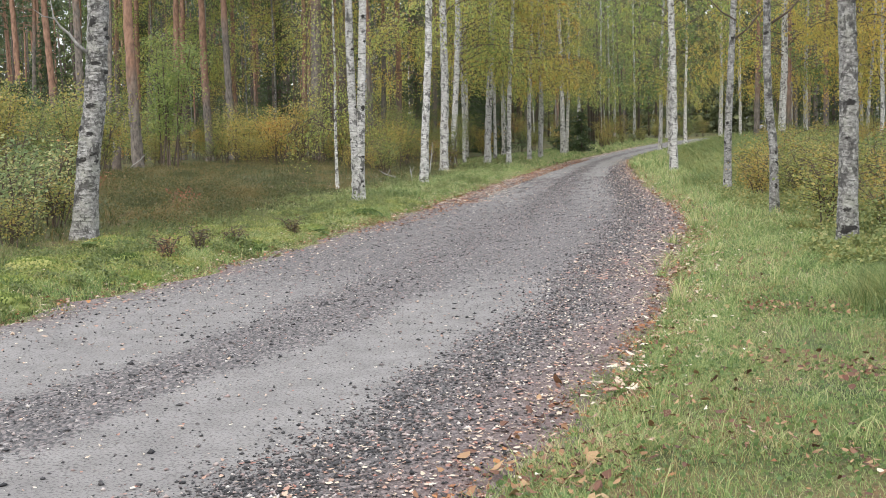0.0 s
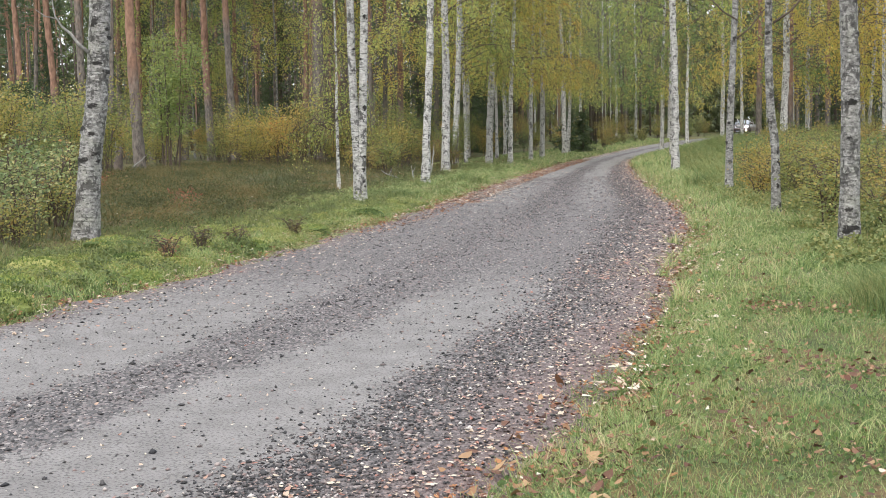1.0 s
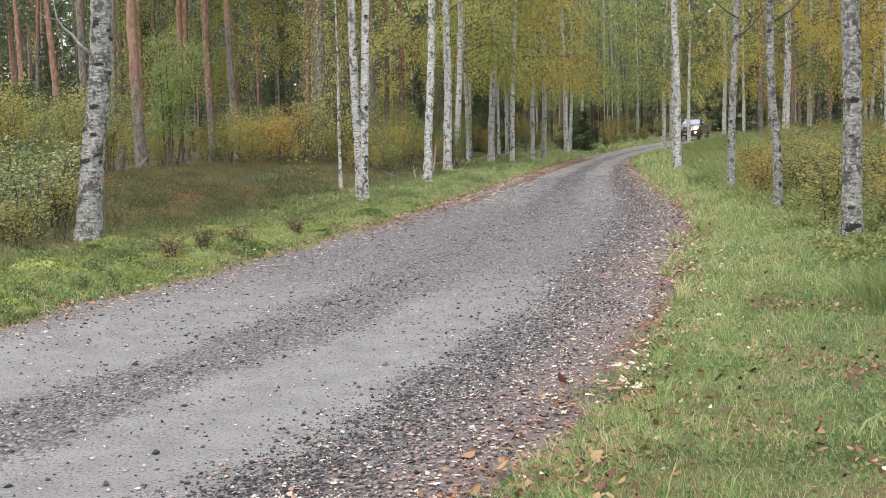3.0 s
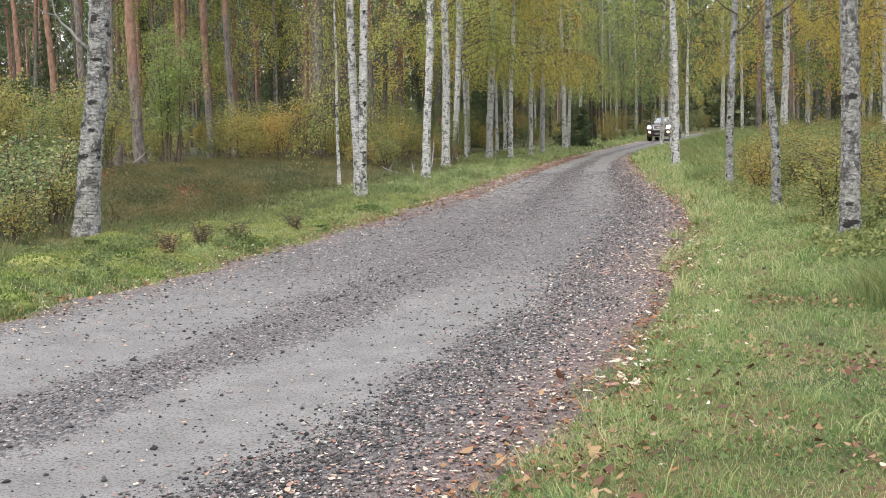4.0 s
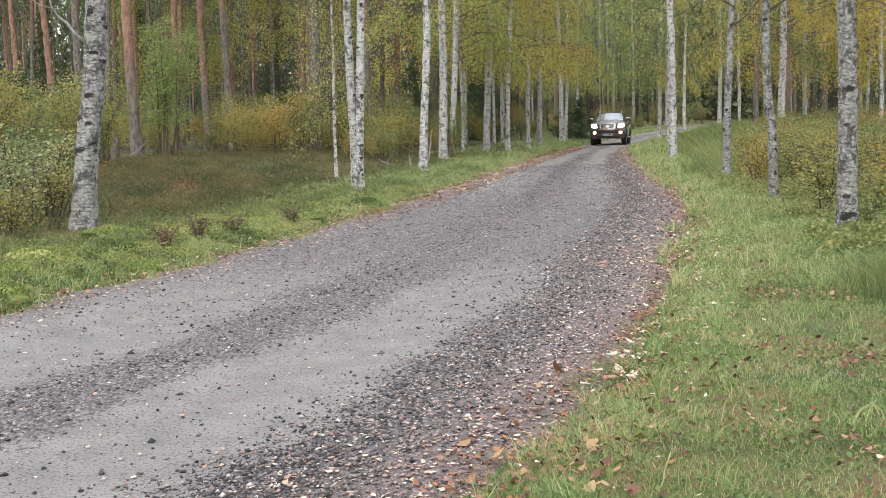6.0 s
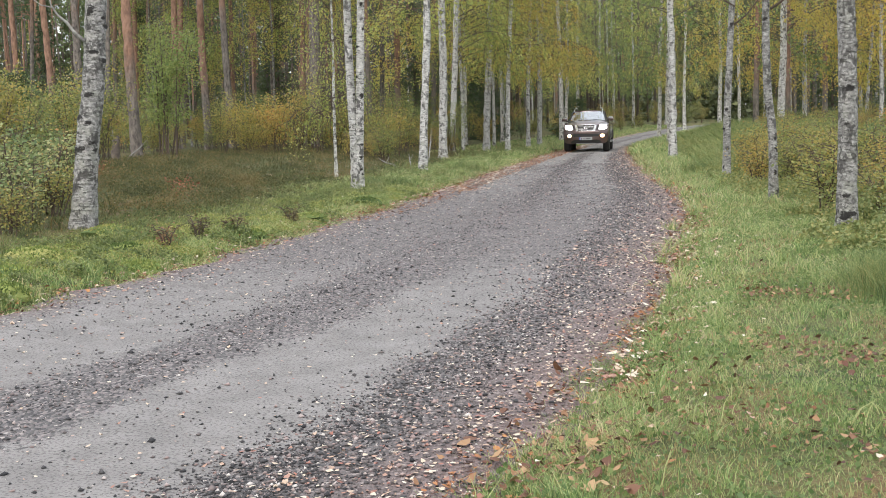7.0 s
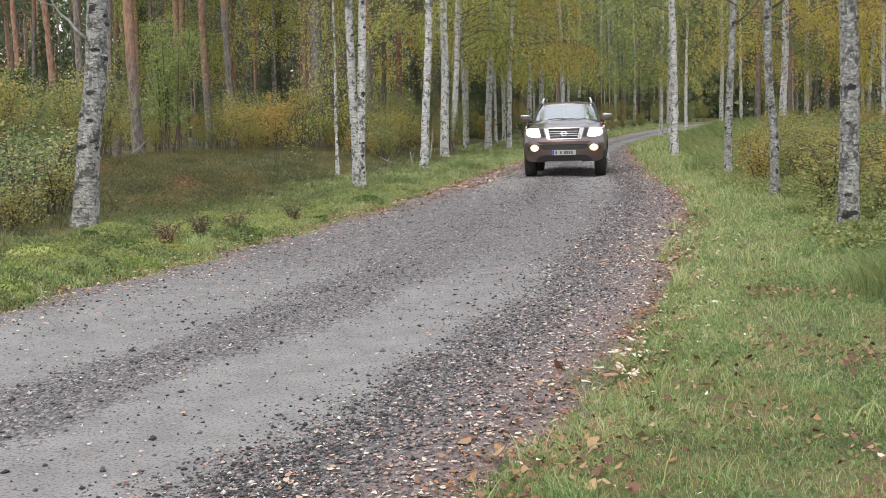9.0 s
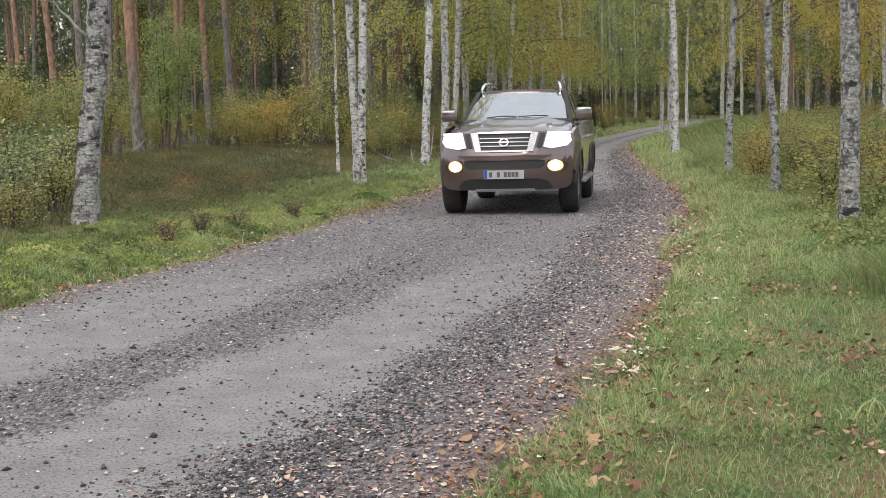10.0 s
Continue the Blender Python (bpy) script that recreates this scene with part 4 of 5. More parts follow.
# thick tall tufts on the wide verge
tussock = [blades(cx + stuff_rng.normal(0, spread, n), cy + stuff_rng.normal(0, spread, n), h, w, stuff_rng) for cx, cy, spread, n, h, w in
           [(3.02, 8.6, 0.13, 1300, 0.25, 0.004), (3.2, 9.0, 0.16, 1300, 0.27, 0.004), (2.98, 8.2, 0.1, 600, 0.19, 0.004), (5.6, 27.8, 0.2, 600, 0.35, 0.008), (-0.95, 24.6, 0.25, 700, 0.2, 0.008), (0.6, 33.0, 0.3, 600, 0.22, 0.01)]]
tagged(new("tussock_grass", strips_of("tussock_grass", np.concatenate(tussock), M["meadow"])), "dark green tall grass tussocks on the verge", "grass", kind="stuff")
dry = []
for n, y0, y1, h, w in [(40000, 3.2, 9, 0.045, 0.0026), (28000, 9, 18, 0.06, 0.0045), (7000, 18, 40, 0.1, 0.01)]:
    x, y = strip(n, y0, y1, -0.1, 4.6, 1, stuff_rng)
    ok = np.sin(x * 3.3 + np.sin(y * 2.3) * 1.4) * np.sin(y * 2.9 + np.sin(x * 1.9)) + 0.35 * np.sin(x * 9 + y * 7) > 0.0 + 0.5 * stuff_rng.uniform(0, 1, n)
    dry.append(blades(x[ok], y[ok], h, w, stuff_rng))
tagged(new("dry_grass", strips_of("dry_grass", np.concatenate(dry), M["straw"])), "withered straw-coloured grass between the green", "dry grass", kind="stuff")
tagged(new("bank_grass", strips_of("bank_grass", np.concatenate(bank), M["bank_grass"])), "short mossy grass along the forest side of the road", "grass", kind="stuff")
tagged(new("grass", strips_of("grass", np.concatenate(sets), M["grass"])), "green autumn grass with straw on the wide verge", "grass", kind="stuff")

def clumps(n, y0, y1, e0, e1, side, reach, tall, per, rng_):
    """Places of leaves on low domed cushions."""
    cx, cy = strip(n, y0, y1, e0, e1, side, rng_)
    k = np.repeat(np.arange(n), per)
    r, h = rng_.uniform(*reach, n)[k], rng_.uniform(*tall, n)[k]
    turn, q = rng_.uniform(0, 6.28, len(k)), np.sqrt(rng_.uniform(0, 1, len(k)))
    x, y = cx[k] + np.cos(turn) * q * r, cy[k] + np.sin(turn) * q * r
    return np.stack([x, y, ground_z(x, y) + h * trodden(x, y) * np.sqrt(1 - 0.9 * q * q) * rng_.uniform(0.55, 1.08, len(k))], 1)


# heath and bilberry on the bank
n = 80000
x, y = tufts(*strip(n, 12, 60, 1.9, 12, -1, stuff_rng), 0.35, stuff_rng)
tagged(new("heather", strips_of("heather", blades(x, y, 0.06 + 0.17 * (0.5 + 0.5 * np.sin(x * 2.3 + np.sin(y * 1.9)) * np.sin(y * 2.1 + x)), 0.01, stuff_rng), M["heath_leaf"])), "olive brown heather on the forest bank", "heather", kind="stuff")
x, y = strip(30000, 17, 100, 2.0, 14, 1, stuff_rng)
x2 = stuff_rng.uniform(0.176, 0.285, 46000)
y2 = stuff_rng.uniform(29, 78, 46000)
x2 = x2 * y2
e2 = x2 - edges(y2)[1]
ok = (e2 > 1.6) & (stuff_rng.uniform(0, 1, len(x2)) < 0.35 + 0.65 * np.sin(x2 * 1.7 + np.sin(y2)) ** 2)
x2, y2, e2 = x2[ok], y2[ok], e2[ok]
meadow = [blades(x, y, 0.5, 0.022, stuff_rng), blades(x2, y2, 0.28 + 0.42 * smooth((e2 - 1.5) / 2.5), 0.018, stuff_rng)]
tagged(new("tall_grass", strips_of("tall_grass", np.concatenate(meadow), M["meadow"])), "tall unmown grass and herbs inside the bend", "tall grass", kind="stuff")
c = np.concatenate([clumps(190, 12, 30, 1.75, 4.8, 1, (0.22, 0.5), (0.16, 0.5), 310, stuff_rng), clumps(45, 10.5, 17, 1.35, 2.3, 1, (0.15, 0.3), (0.08, 0.2), 260, stuff_rng), clumps(110, 27, 48, 1.8, 6.0, 1, (0.3, 0.6), (0.25, 0.65), 320, stuff_rng), clumps(60, 18, 30, 0.9, 2.4, 1, (0.2, 0.4), (0.1, 0.3), 260, stuff_rng)])
tagged(new("herbs", quads_of("herbs", leaves(c, 0.038, 4, 0.3, 0.8, 0.6), M["herb_leaf"])), "low leafy green herbs round the birches", "herbs", kind="stuff")
c = np.concatenate([clumps(340, 15, 44, 2.1, 10, -1, (0.25, 0.6), (0.1, 0.27), 250, stuff_rng), clumps(60, 17.5, 25, 2.3, 8, -1, (0.4, 0.8), (0.22, 0.46), 700, stuff_rng), clumps(60, 12, 50, 3.5, 10, 1, (0.3, 0.6), (0.2, 0.4), 250, stuff_rng)])
tagged(new("heath", quads_of("heath", leaves(c, 0.034, 3, -0.5, 0.4), M["heath_leaf"])), "brownish green heath and bilberry undergrowth", "heath", kind="stuff")

# a patch of bilberry turned red
c = np.concatenate([np.array([[x, y, 0]]) + stuff_rng.normal(0, 1, (90, 3)) * (0.09, 0.2, 0) for x, y in ((-4.05, 19.6), (-3.95, 20.2), (-5.9, 22.2))])
c[:, 2] = ground_z(c[:, 0], c[:, 1]) + stuff_rng.uniform(0.1, 0.42, len(c))
tagged(new("red_bilberry", quads_of("red_bilberry", leaves(c, 0.045, 33, 0.1, 0.6, 0.6), M["red_leaf"])), "bilberry patch turned rusty red on the bank", "bilberry", kind="stuff")

# small leafy plants between the blades
c = np.concatenate([clumps(130, 8.0, 24, -0.12, 1.9, -1, (0.08, 0.24), (0.05, 0.15), 190, stuff_rng), clumps(70, 22, 50, 0.1, 2.6, -1, (0.15, 0.4), (0.12, 0.3), 150, stuff_rng)])
tagged(new("verge_cushions", quads_of("verge_cushions", leaves(c, 0.03, 21, 0.0, 0.7, 0.6), M["herb_leaf"])), "dark green leafy cushions on the forest verge", "herbs", kind="stuff")
c = clumps(170, 8.0, 24, 0.02, 1.7, -1, (0.12, 0.35), (0.04, 0.11), 420, stuff_rng)
tagged(new("moss_carpet", quads_of("moss_carpet", leaves(c, 0.02, 22, -0.2, 0.6, 0.6), M["moss"])), "bright yellow-green moss carpet on the forest verge", "moss", kind="stuff")
x, y = tufts(*strip(60000, 8.5, 26, 0.0, 2.4, -1, stuff_rng), 0.15, stuff_rng)
c = np.stack([x, y, ground_z(x, y) + stuff_rng.uniform(0.0, 0.07, len(x)) * trodden(x, y)], 1)
tagged(new("verge_herbs", quads_of("verge_herbs", leaves(c[::2], 0.022, 14, 0.0, 0.7), M["moss"])), "lingonberry and moss on the forest verge", "herbs", kind="stuff")
tagged(new("bilberry", quads_of("bilberry", leaves(c[1::2], 0.024, 16, 0.0, 0.6), M["herb_leaf"])), "green bilberry leaves on the forest verge", "herbs", kind="stuff")
x, y = tufts(*strip(60000, 3.6, 17, 0.0, 4.6, 1, stuff_rng), 0.05, stuff_rng)
c = np.stack([x, y, ground_z(x, y) + stuff_rng.uniform(0.0, 0.05, len(x))], 1)
tagged(new("clover", quads_of("clover", leaves(c, 0.022, 15, -0.2, 0.9), M["green_leaf"])), "low clover and herbs in the grass", "herbs", kind="stuff")

# loose stones on the road
f = np.concatenate([stuff_rng.normal(0.47, 0.05, 9000), stuff_rng.normal(0.83, 0.045, 26000), stuff_rng.uniform(0.78, 1.05, 21000), stuff_rng.normal(0.06, 0.05, 3000), stuff_rng.uniform(0.0, 1.0, 9000), stuff_rng.uniform(0.1, 1.0, 20000)])
y = 3.4 + 46 * stuff_rng.uniform(0, 1, len(f)) ** 2.8
y[-20000:] = stuff_rng.uniform(8, 38, 20000)
ok = (f > 0.0) & (f < 1.05)
f, y = f[ok], y[ok]
x, z = on_road(f, y)
size = (stuff_rng.gamma(1.5, 0.0024, len(f)) + 0.0022) * (1 + np.clip((y - 12) / 40, 0, 1))
size = np.minimum(size, 0.017)
corner = np.array([(1, 0, 0), (0, 1, 0), (-1, 0, 0), (0, -1, 0), (0, 0, 0.8), (0, 0, -0.6)])
face = np.array([(0, 1, 4), (1, 2, 4), (2, 3, 4), (3, 0, 4), (1, 0, 5), (2, 1, 5), (3, 2, 5), (0, 3, 5)])
turn = stuff_rng.uniform(0, 6.28, len(f))
co, si = np.cos(turn)[:, None], np.sin(turn)[:, None]
shape = corner[None] * stuff_rng.uniform(0.6, 1.4, (len(f), 6, 1)) + stuff_rng.normal(0, 0.15, (len(f), 6, 3))
sx = shape[:, :, 0] * co - shape[:, :, 1] * si
sy = shape[:, :, 0] * si + shape[:, :, 1] * co
v = np.stack([sx, sy, shape[:, :, 2] * 0.8], 2) * size[:, None, None] + np.stack([x, y, z + size * 0.3], 1)[:, None, :]
me = bpy.data.meshes.new("gravel")
nv, nf = len(f) * 6, len(f) * 8
tri = (face[None] + (np.arange(len(f)) * 6)[:, None, None]).reshape(-1)
me.vertices.add(nv)
me.vertices.foreach_set("co", v.astype(np.float32).ravel())
me.loops.add(nf * 3)
me.loops.foreach_set("vertex_index", tri.astype(np.int32))
me.polygons.add(nf)
me.polygons.foreach_set("loop_start", np.arange(nf, dtype=np.int32) * 3)
me.materials.append(M["loose_stone"])
me.update(calc_edges=True)
tagged(new("gravel", me), "loose dark gravel stones on the road", "gravel", kind="stuff")


# fallen leaves
def litter(x, y, z, size, rng_, tilt=0.22):
    n = len(x)
    turn = rng_.uniform(0, 6.28, n)
    a = np.stack([np.cos(turn), np.sin(turn), rng_.normal(0, tilt, n)], 1)
    b = np.stack([-np.sin(turn), np.cos(turn), rng_.normal(0, tilt, n)], 1)
    s = (size * rng_.uniform(0.4, 1.35, n))[:, None]
    b = b * rng_.uniform(0.55, 1.25, n)[:, None]
    c = np.stack([x, y, z + 0.008], 1)
    up = np.array([0, 0, 1]) * s * rng_.uniform(-0.1, 0.4, n)[:, None]
    return np.stack([c - a * s * 0.55 + up, c - a * s * 0.2 - b * s * 0.36, c + a * s * 0.2 - b * s * 0.34 + up * 0.4, c + a * s * 0.6 + up, c + a * s * 0.15 + b * s * 0.36 + up * 0.5, c - a * s * 0.25 + b * s * 0.33], 1).reshape(-1, 3)


sets = []
for n, m, s, y0, y1 in [(3000, 1.0, 0.023, 3.6, 13), (1600, 0.0, 0.034, 8, 32), (2600, 1.0, 0.042, 11, 60), (4200, 0.0, 0.055, 24, 90), (2600, None, 0.021, 3.6, 32)]:
    y = y0 + (y1 - y0) * stuff_rng.uniform(0, 1, n) ** 1.2
    f = stuff_rng.uniform(0.03, 0.98, n) if m is None else np.abs(m - np.abs(stuff_rng.normal(0, 0.10, n)))
    x, z = on_road(f, y)
    sets.append(litter(x, y, z, s, stuff_rng, 0.12))
for n, side, y0, y1, e1, s in [(330, 1, 3.4, 12, 4, 0.024), (450, 1, 12, 40, 5, 0.045), (600, -1, 8, 40, 4, 0.045)]:
    x, y = strip(n, y0, y1, 0, e1, side, stuff_rng, 2.2)
    sets.append(litter(x, y, ground_z(x, y) + 0.04, s, stuff_rng))
# brown drifts lying in the grass
drifts = []
for cx, cy, n in [(2.2, 8.7, 240), (2.45, 8.5, 150), (1.8, 6.8, 130), (1.95, 6.3, 160), (2.15, 6.4, 100), (1.05, 5.05, 90), (0.55, 5.0, 130), (0.62, 4.7, 120), (0.35, 4.45, 130), (1.45, 4.6, 110),
                  (1.7, 4.5, 90), (0.95, 5.9, 80), (0.9, 6.4, 70), (1.15, 7.4, 80), (1.35, 8.2, 90), (2.9, 11.5, 120)]:
    n = int(n * 0.6)
    x, y = cx + stuff_rng.normal(0, 0.13, n), cy + stuff_rng.normal(0, 0.2, n)
    drifts.append(litter(x, y, ground_z(x, y) + stuff_rng.uniform(0.01, 0.045, n), 0.028, stuff_rng, 0.35))
x, y = strip(260, 3.4, 12, -0.1, 4.4, 1, stuff_rng, 1.6)
drifts.append(litter(x, y, ground_z(x, y) + 0.025, 0.026, stuff_rng, 0.35))
x, y = strip(130, 3.4, 6.5, -0.3, 0.7, 1, stuff_rng)
drifts.append(litter(x, y, np.maximum(ground_z(x, y), -0.01) + 0.025, 0.05, stuff_rng, 0.35))
tagged(new("leaf_drift", quads_of("leaf_drift", np.concatenate(drifts), M["brown_leaf"], 6)), "brown withered leaves lying in the grass", "fallen leaves", kind="stuff")
for n, y0, y1 in [(500, 8, 24), (600, 22, 60)]:
    x, y = strip(n, y0, y1, -0.12, 0.3, -1, stuff_rng)
    sets.append(litter(x, y, np.maximum(ground_z(x, y), 0) + 0.02, 0.036, stuff_rng))
rust = []
for n, y0, y1, e0, e1, side, s in [(2400, 7.5, 20, -0.32, 0.3, -1, 0.032), (9500, 17, 62, -0.7, 0.2, -1, 0.042), (1300, 3.4, 8, -0.2, 0.3, 1, 0.026), (900, 7.5, 15, -0.16, 0.2, 1, 0.036),
                                   (3400, 14, 60, -0.2, 0.3, 1, 0.05), (160, 3.4, 6.2, -0.05, 1.5, 1, 0.034), (200, 5, 14, 0.3, 3.5, 1, 0.03)]:
    x, y = tufts(*strip(n, y0, y1, e0, e1, side, stuff_rng), 0.25, stuff_rng)
    rust.append(litter(x, y, np.maximum(ground_z(x, y), road_z(y) - 0.01) + stuff_rng.uniform(0.0, 0.035, len(x)), s, stuff_rng))
tagged(new("leaf_line", quads_of("leaf_line", np.concatenate(rust), M["rust_leaf"], 6)), "rust brown and orange leaves along the road edges", "fallen leaves", kind="stuff")
for n, y0, y1 in [(400, 6, 14), (600, 12, 50)]:
    x, y = strip(n, y0, y1, -0.1, 0.4, 1, stuff_rng)
    sets.append(litter(x, y, np.maximum(ground_z(x, y), 0) + 0.02, 0.045, stuff_rng))
tagged(new("fallen_leaves", quads_of("fallen_leaves", np.concatenate(sets), M["fallen_leaf"], 6)), "yellow and brown fallen leaves along the road", "fallen leaves", kind="stuff")

# far woods that close the view
trunks = []
for k in range(420):
    y = stuff_rng.uniform(88, 165)
    x = stuff_rng.uniform(-0.42 * y, 0.42 * y)
    if clear_of_road(x, y, 2.5) and not (0.2 < x / y < 0.25 and y < 143):
        z, r = float(ground_z(x, y)), stuff_rng.uniform(0.07, 0.14)
        dx = stuff_rng.normal(0, 0.25)
        trunks.append(tube([(x, y, z - 0.2), (x + dx * 0.4, y, z + 6), (x + dx, y, z + 14)], [r, r * 0.8, r * 0.4], 5))
tagged(new("far_trunks", mesh_of("far_trunks", *join(trunks), M["spruce_bark"], True)), "slim far pine trunks of the dense forest", "woods", kind="stuff")
n = 110000
turn = stuff_rng.uniform(radians(58), radians(122), n)
dist = stuff_rng.uniform(140, 215, n)
c = np.stack([np.cos(turn) * dist, np.sin(turn) * dist, 0.4 + 21 * stuff_rng.uniform(0, 1, n) ** 1.1], 1)
n = 45000
turn, dist = stuff_rng.uniform(radians(73), radians(82), n), stuff_rng.uniform(146, 185, n)
fine_c = np.stack([np.cos(turn) * dist, np.sin(turn) * dist, 0.3 + 15 * stuff_rng.uniform(0, 1, n)], 1)
n = 50000
turn, dist = stuff_rng.uniform(radians(62), radians(118), n), stuff_rng.uniform(128, 175, n)
near_c = np.concatenate([fine_c, np.stack([np.cos(turn) * dist, np.sin(turn) * dist, 0.3 + 7 * stuff_rng.uniform(0, 1, n)], 1)])
c, near_c = (q[[clear_of_road(p[0], p[1], 3.0) for p in q]] for q in (c, near_c))
tagged(new("far_woods", quads_of("far_woods", np.concatenate([leaves(c, 0.85, 9, 0.2, 0.58), leaves(near_c, 0.42, 8, 0.2, 0.55)]), M["far_leaf"])), "dense dark conifer woods far behind", "woods", kind="stuff")

# ---------------------------------------------------------------- the pickup truck; its nose points along -y, its origin lies on the road under the front axle
WHEEL_R = 0.38


def gloss_paint():
    n = Net("brown_metallic_paint", 0.3, 0.7)
    flake = n.ramp(n.noise(900.0, 2), [(0.35, (0.115, 0.075, 0.072)), (0.65, (0.175, 0.116, 0.112))])
    dust = n.ramp(n.noise(3.5, 5), [(0.45, (0, 0, 0)), (0.8, (0.5, 0.5, 0.5))])
    n.colour(n.mix(dust, flake, (0.16, 0.125, 0.108)))
    n.p.inputs["Coat Weight"].default_value, n.p.inputs["Coat Roughness"].default_value = 0.9, 0.06
    n.p.inputs["Coat IOR"].default_value = 1.85
    return n.m


def glow(name, c, strength):
    n = Net(name, 0.1)
    n.colour(c)
    n.p.inputs["Emission Color"].default_value, n.p.inputs["Emission Strength"].default_value = (*c, 1), strength
    return n.m


def window_glass():
    n = Net("car_glass", 0.0)
    n.colour((0.5, 0.56, 0.55))
    n.p.inputs["Transmission Weight"].default_value, n.p.inputs["IOR"].default_value = 1.0, 1.52
    n.p.inputs["Coat Weight"].default_value, n.p.inputs["Coat Roughness"].default_value, n.p.inputs["Coat IOR"].default_value = 1.0, 0.03, 5.0
    return n.m


M["paint"], M["glass"] = gloss_paint(), window_glass()
M["chrome"] = plain("chrome", (0.66, 0.66, 0.67), 0.2, 1.0, 8, 0.08)
M["alloy"] = plain("alloy", (0.45, 0.45, 0.46), 0.3, 0.9)
M["tyre"] = plain("tyre_rubber", (0.045, 0.042, 0.04), 0.9, 0, 40, 0.5)
M["trim"] = plain("black_plastic_trim", (0.034, 0.033, 0.033), 0.6, 0, 80, 0.3)
M["cloth"] = plain("dark_seat_cloth", (0.035, 0.035, 0.038), 0.95)
M["plate_white"] = plain("plate_white", (0.42, 0.42, 0.42), 0.4, 0, 20, 0.1)
M["plate_ink"] = plain("plate_ink", (0.1, 0.1, 0.105), 0.5)
M["plate_blue"] = plain("plate_blue", (0.03, 0.08, 0.4), 0.4)
M["skid"] = plain("silver_skid", (0.5, 0.5, 0.5), 0.35, 0.7)
M["lamp_body"] = plain("lamp_reflector", (0.75, 0.76, 0.78), 0.12, 0.8, 30, 0.3)
M["head_glow"] = glow("headlight_glow", (1.0, 0.98, 0.95), 30.0)
M["lamp_glow"] = glow("headlight_lens_glow", (0.97, 0.98, 1.0), 1.5)
M["fog_glow"] = glow("fog_light_glow", (1.0, 0.92, 0.78), 26.0)
# glow of a ring that draws the fog light's warm halo
M["fog_halo"] = glow("fog_light_halo", (1.0, 0.55, 0.28), 0.9)
M["orange"] = plain("indicator_orange", (0.6, 0.2, 0.03), 0.3)
M["red_lens"] = plain("tail_lamp_red", (0.35, 0.02, 0.02), 0.2)


def sheet(outline, place, thick=0.02, us=(), vs=()):
    """A curved plate: an outline in u, v, cut at us and vs, laid by place(u, v, w), w from 0 outside to thick inside."""
    bm = bmesh.new()
    bm.faces.new([bm.verts.new((u, v, 0)) for u, v in outline])
    bmesh.ops.triangulate(bm, faces=bm.faces[:])
    for axis, cuts in ((0, us), (1, vs)):
        for c in cuts:
            co, no = [0, 0, 0], [0, 0, 0]
            co[axis], no[axis] = c, 1
            bmesh.ops.bisect_plane(bm, geom=bm.verts[:] + bm.edges[:] + bm.faces[:], plane_co=co, plane_no=no)
    made_ = bmesh.ops.extrude_face_region(bm, geom=bm.faces[:])
    for v in made_["geom"]:
        if isinstance(v, bmesh.types.BMVert):
            v.co.z = thick
    for v in bm.verts:
        v.co = place(*v.co)
    return bm


def solid(points_lists, closed=True):
    """A loft through equal rings of points."""
    bm = bmesh.new()
    rings = [[bm.verts.new(p) for p in ring] for ring in points_lists]
    n = len(rings[0])
    for a, b in zip(rings, rings[1:]):
        for k in range(n if closed else n - 1):
            bm.faces.new((a[k], a[(k + 1) % n], b[(k + 1) % n], b[k]))
    if closed:
        bm.faces.new(rings[0][::-1])
        bm.faces.new(rings[-1])
    return bm


def rod(points, r, sides=8):
    v, f = tube(points, [r] * len(points), sides)
    bm = bmesh.new()
    vs = [bm.verts.new(p) for p in v]
    for face in f:
        bm.faces.new([vs[i] for i in face])
    return bm


def block(cx, cy, cz, sx, sy, sz, bevel=0.02):
    bm = bmesh.new()
    bmesh.ops.create_cube(bm, size=1, matrix=Matrix.LocRotScale((cx, cy, cz), None, (sx, sy, sz)))
    bmesh.ops.bevel(bm, geom=bm.edges[:], offset=bevel, segments=2, affect="EDGES", profile=0.6)
    return bm


def lathe(profile, segments=36):
    """Turned about the x axis: profile of (x, radius)."""
    return solid([[(x, r * math.cos(2 * math.pi * k / segments), r * math.sin(2 * math.pi * k / segments)) for k in range(segments)] for x, r in profile])


def mirrored(points):
    return [(-u, v) for u, v in points][::-1]


def nose(x, z):
    """Where the front face lies."""
    y = -0.9 + 0.36 * min(abs(x) / 0.92, 1.0) ** 3.2
    if z > 0.84:
        y += 0.04 + (z - 0.84) * 0.30
    if z < 0.5:
        y += (0.5 - z) * 0.4
    return y


def front(off):
    return lambda u, v, w: (u, nose(u, v) - off + w, v)


def flank(side, off=0.0):
    """The side of the body: u is y, v is z."""
    def place(u, v, w):
        x = 0.915 - 0.10 * max(0.0, (-0.05 - u) / 0.75) ** 2 - 0.03 * max(0.0, (u - 3.6) / 0.8) ** 2
        x -= 0.10 * max(0.0, v - 0.98) ** 1.3 + 0.12 * max(0.0, 0.62 - v)
        x += 0.02 * math.exp(-((v - 0.95) / 0.10) ** 2)
        for axle in (0.0, 3.15):
            x += 0.022 * math.exp(-((math.hypot(u - axle, v - 0.38) - 0.46) / 0.07) ** 2)
        return (side * (x + off - w), u, v)
    return place


def arc(cy, r, a0, a1, n=10):
    return [(cy + r * math.cos(radians(a0 + (a1 - a0) * k / n)), 0.38 + r * math.sin(radians(a0 + (a1 - a0) * k / n))) for k in range(n + 1)]


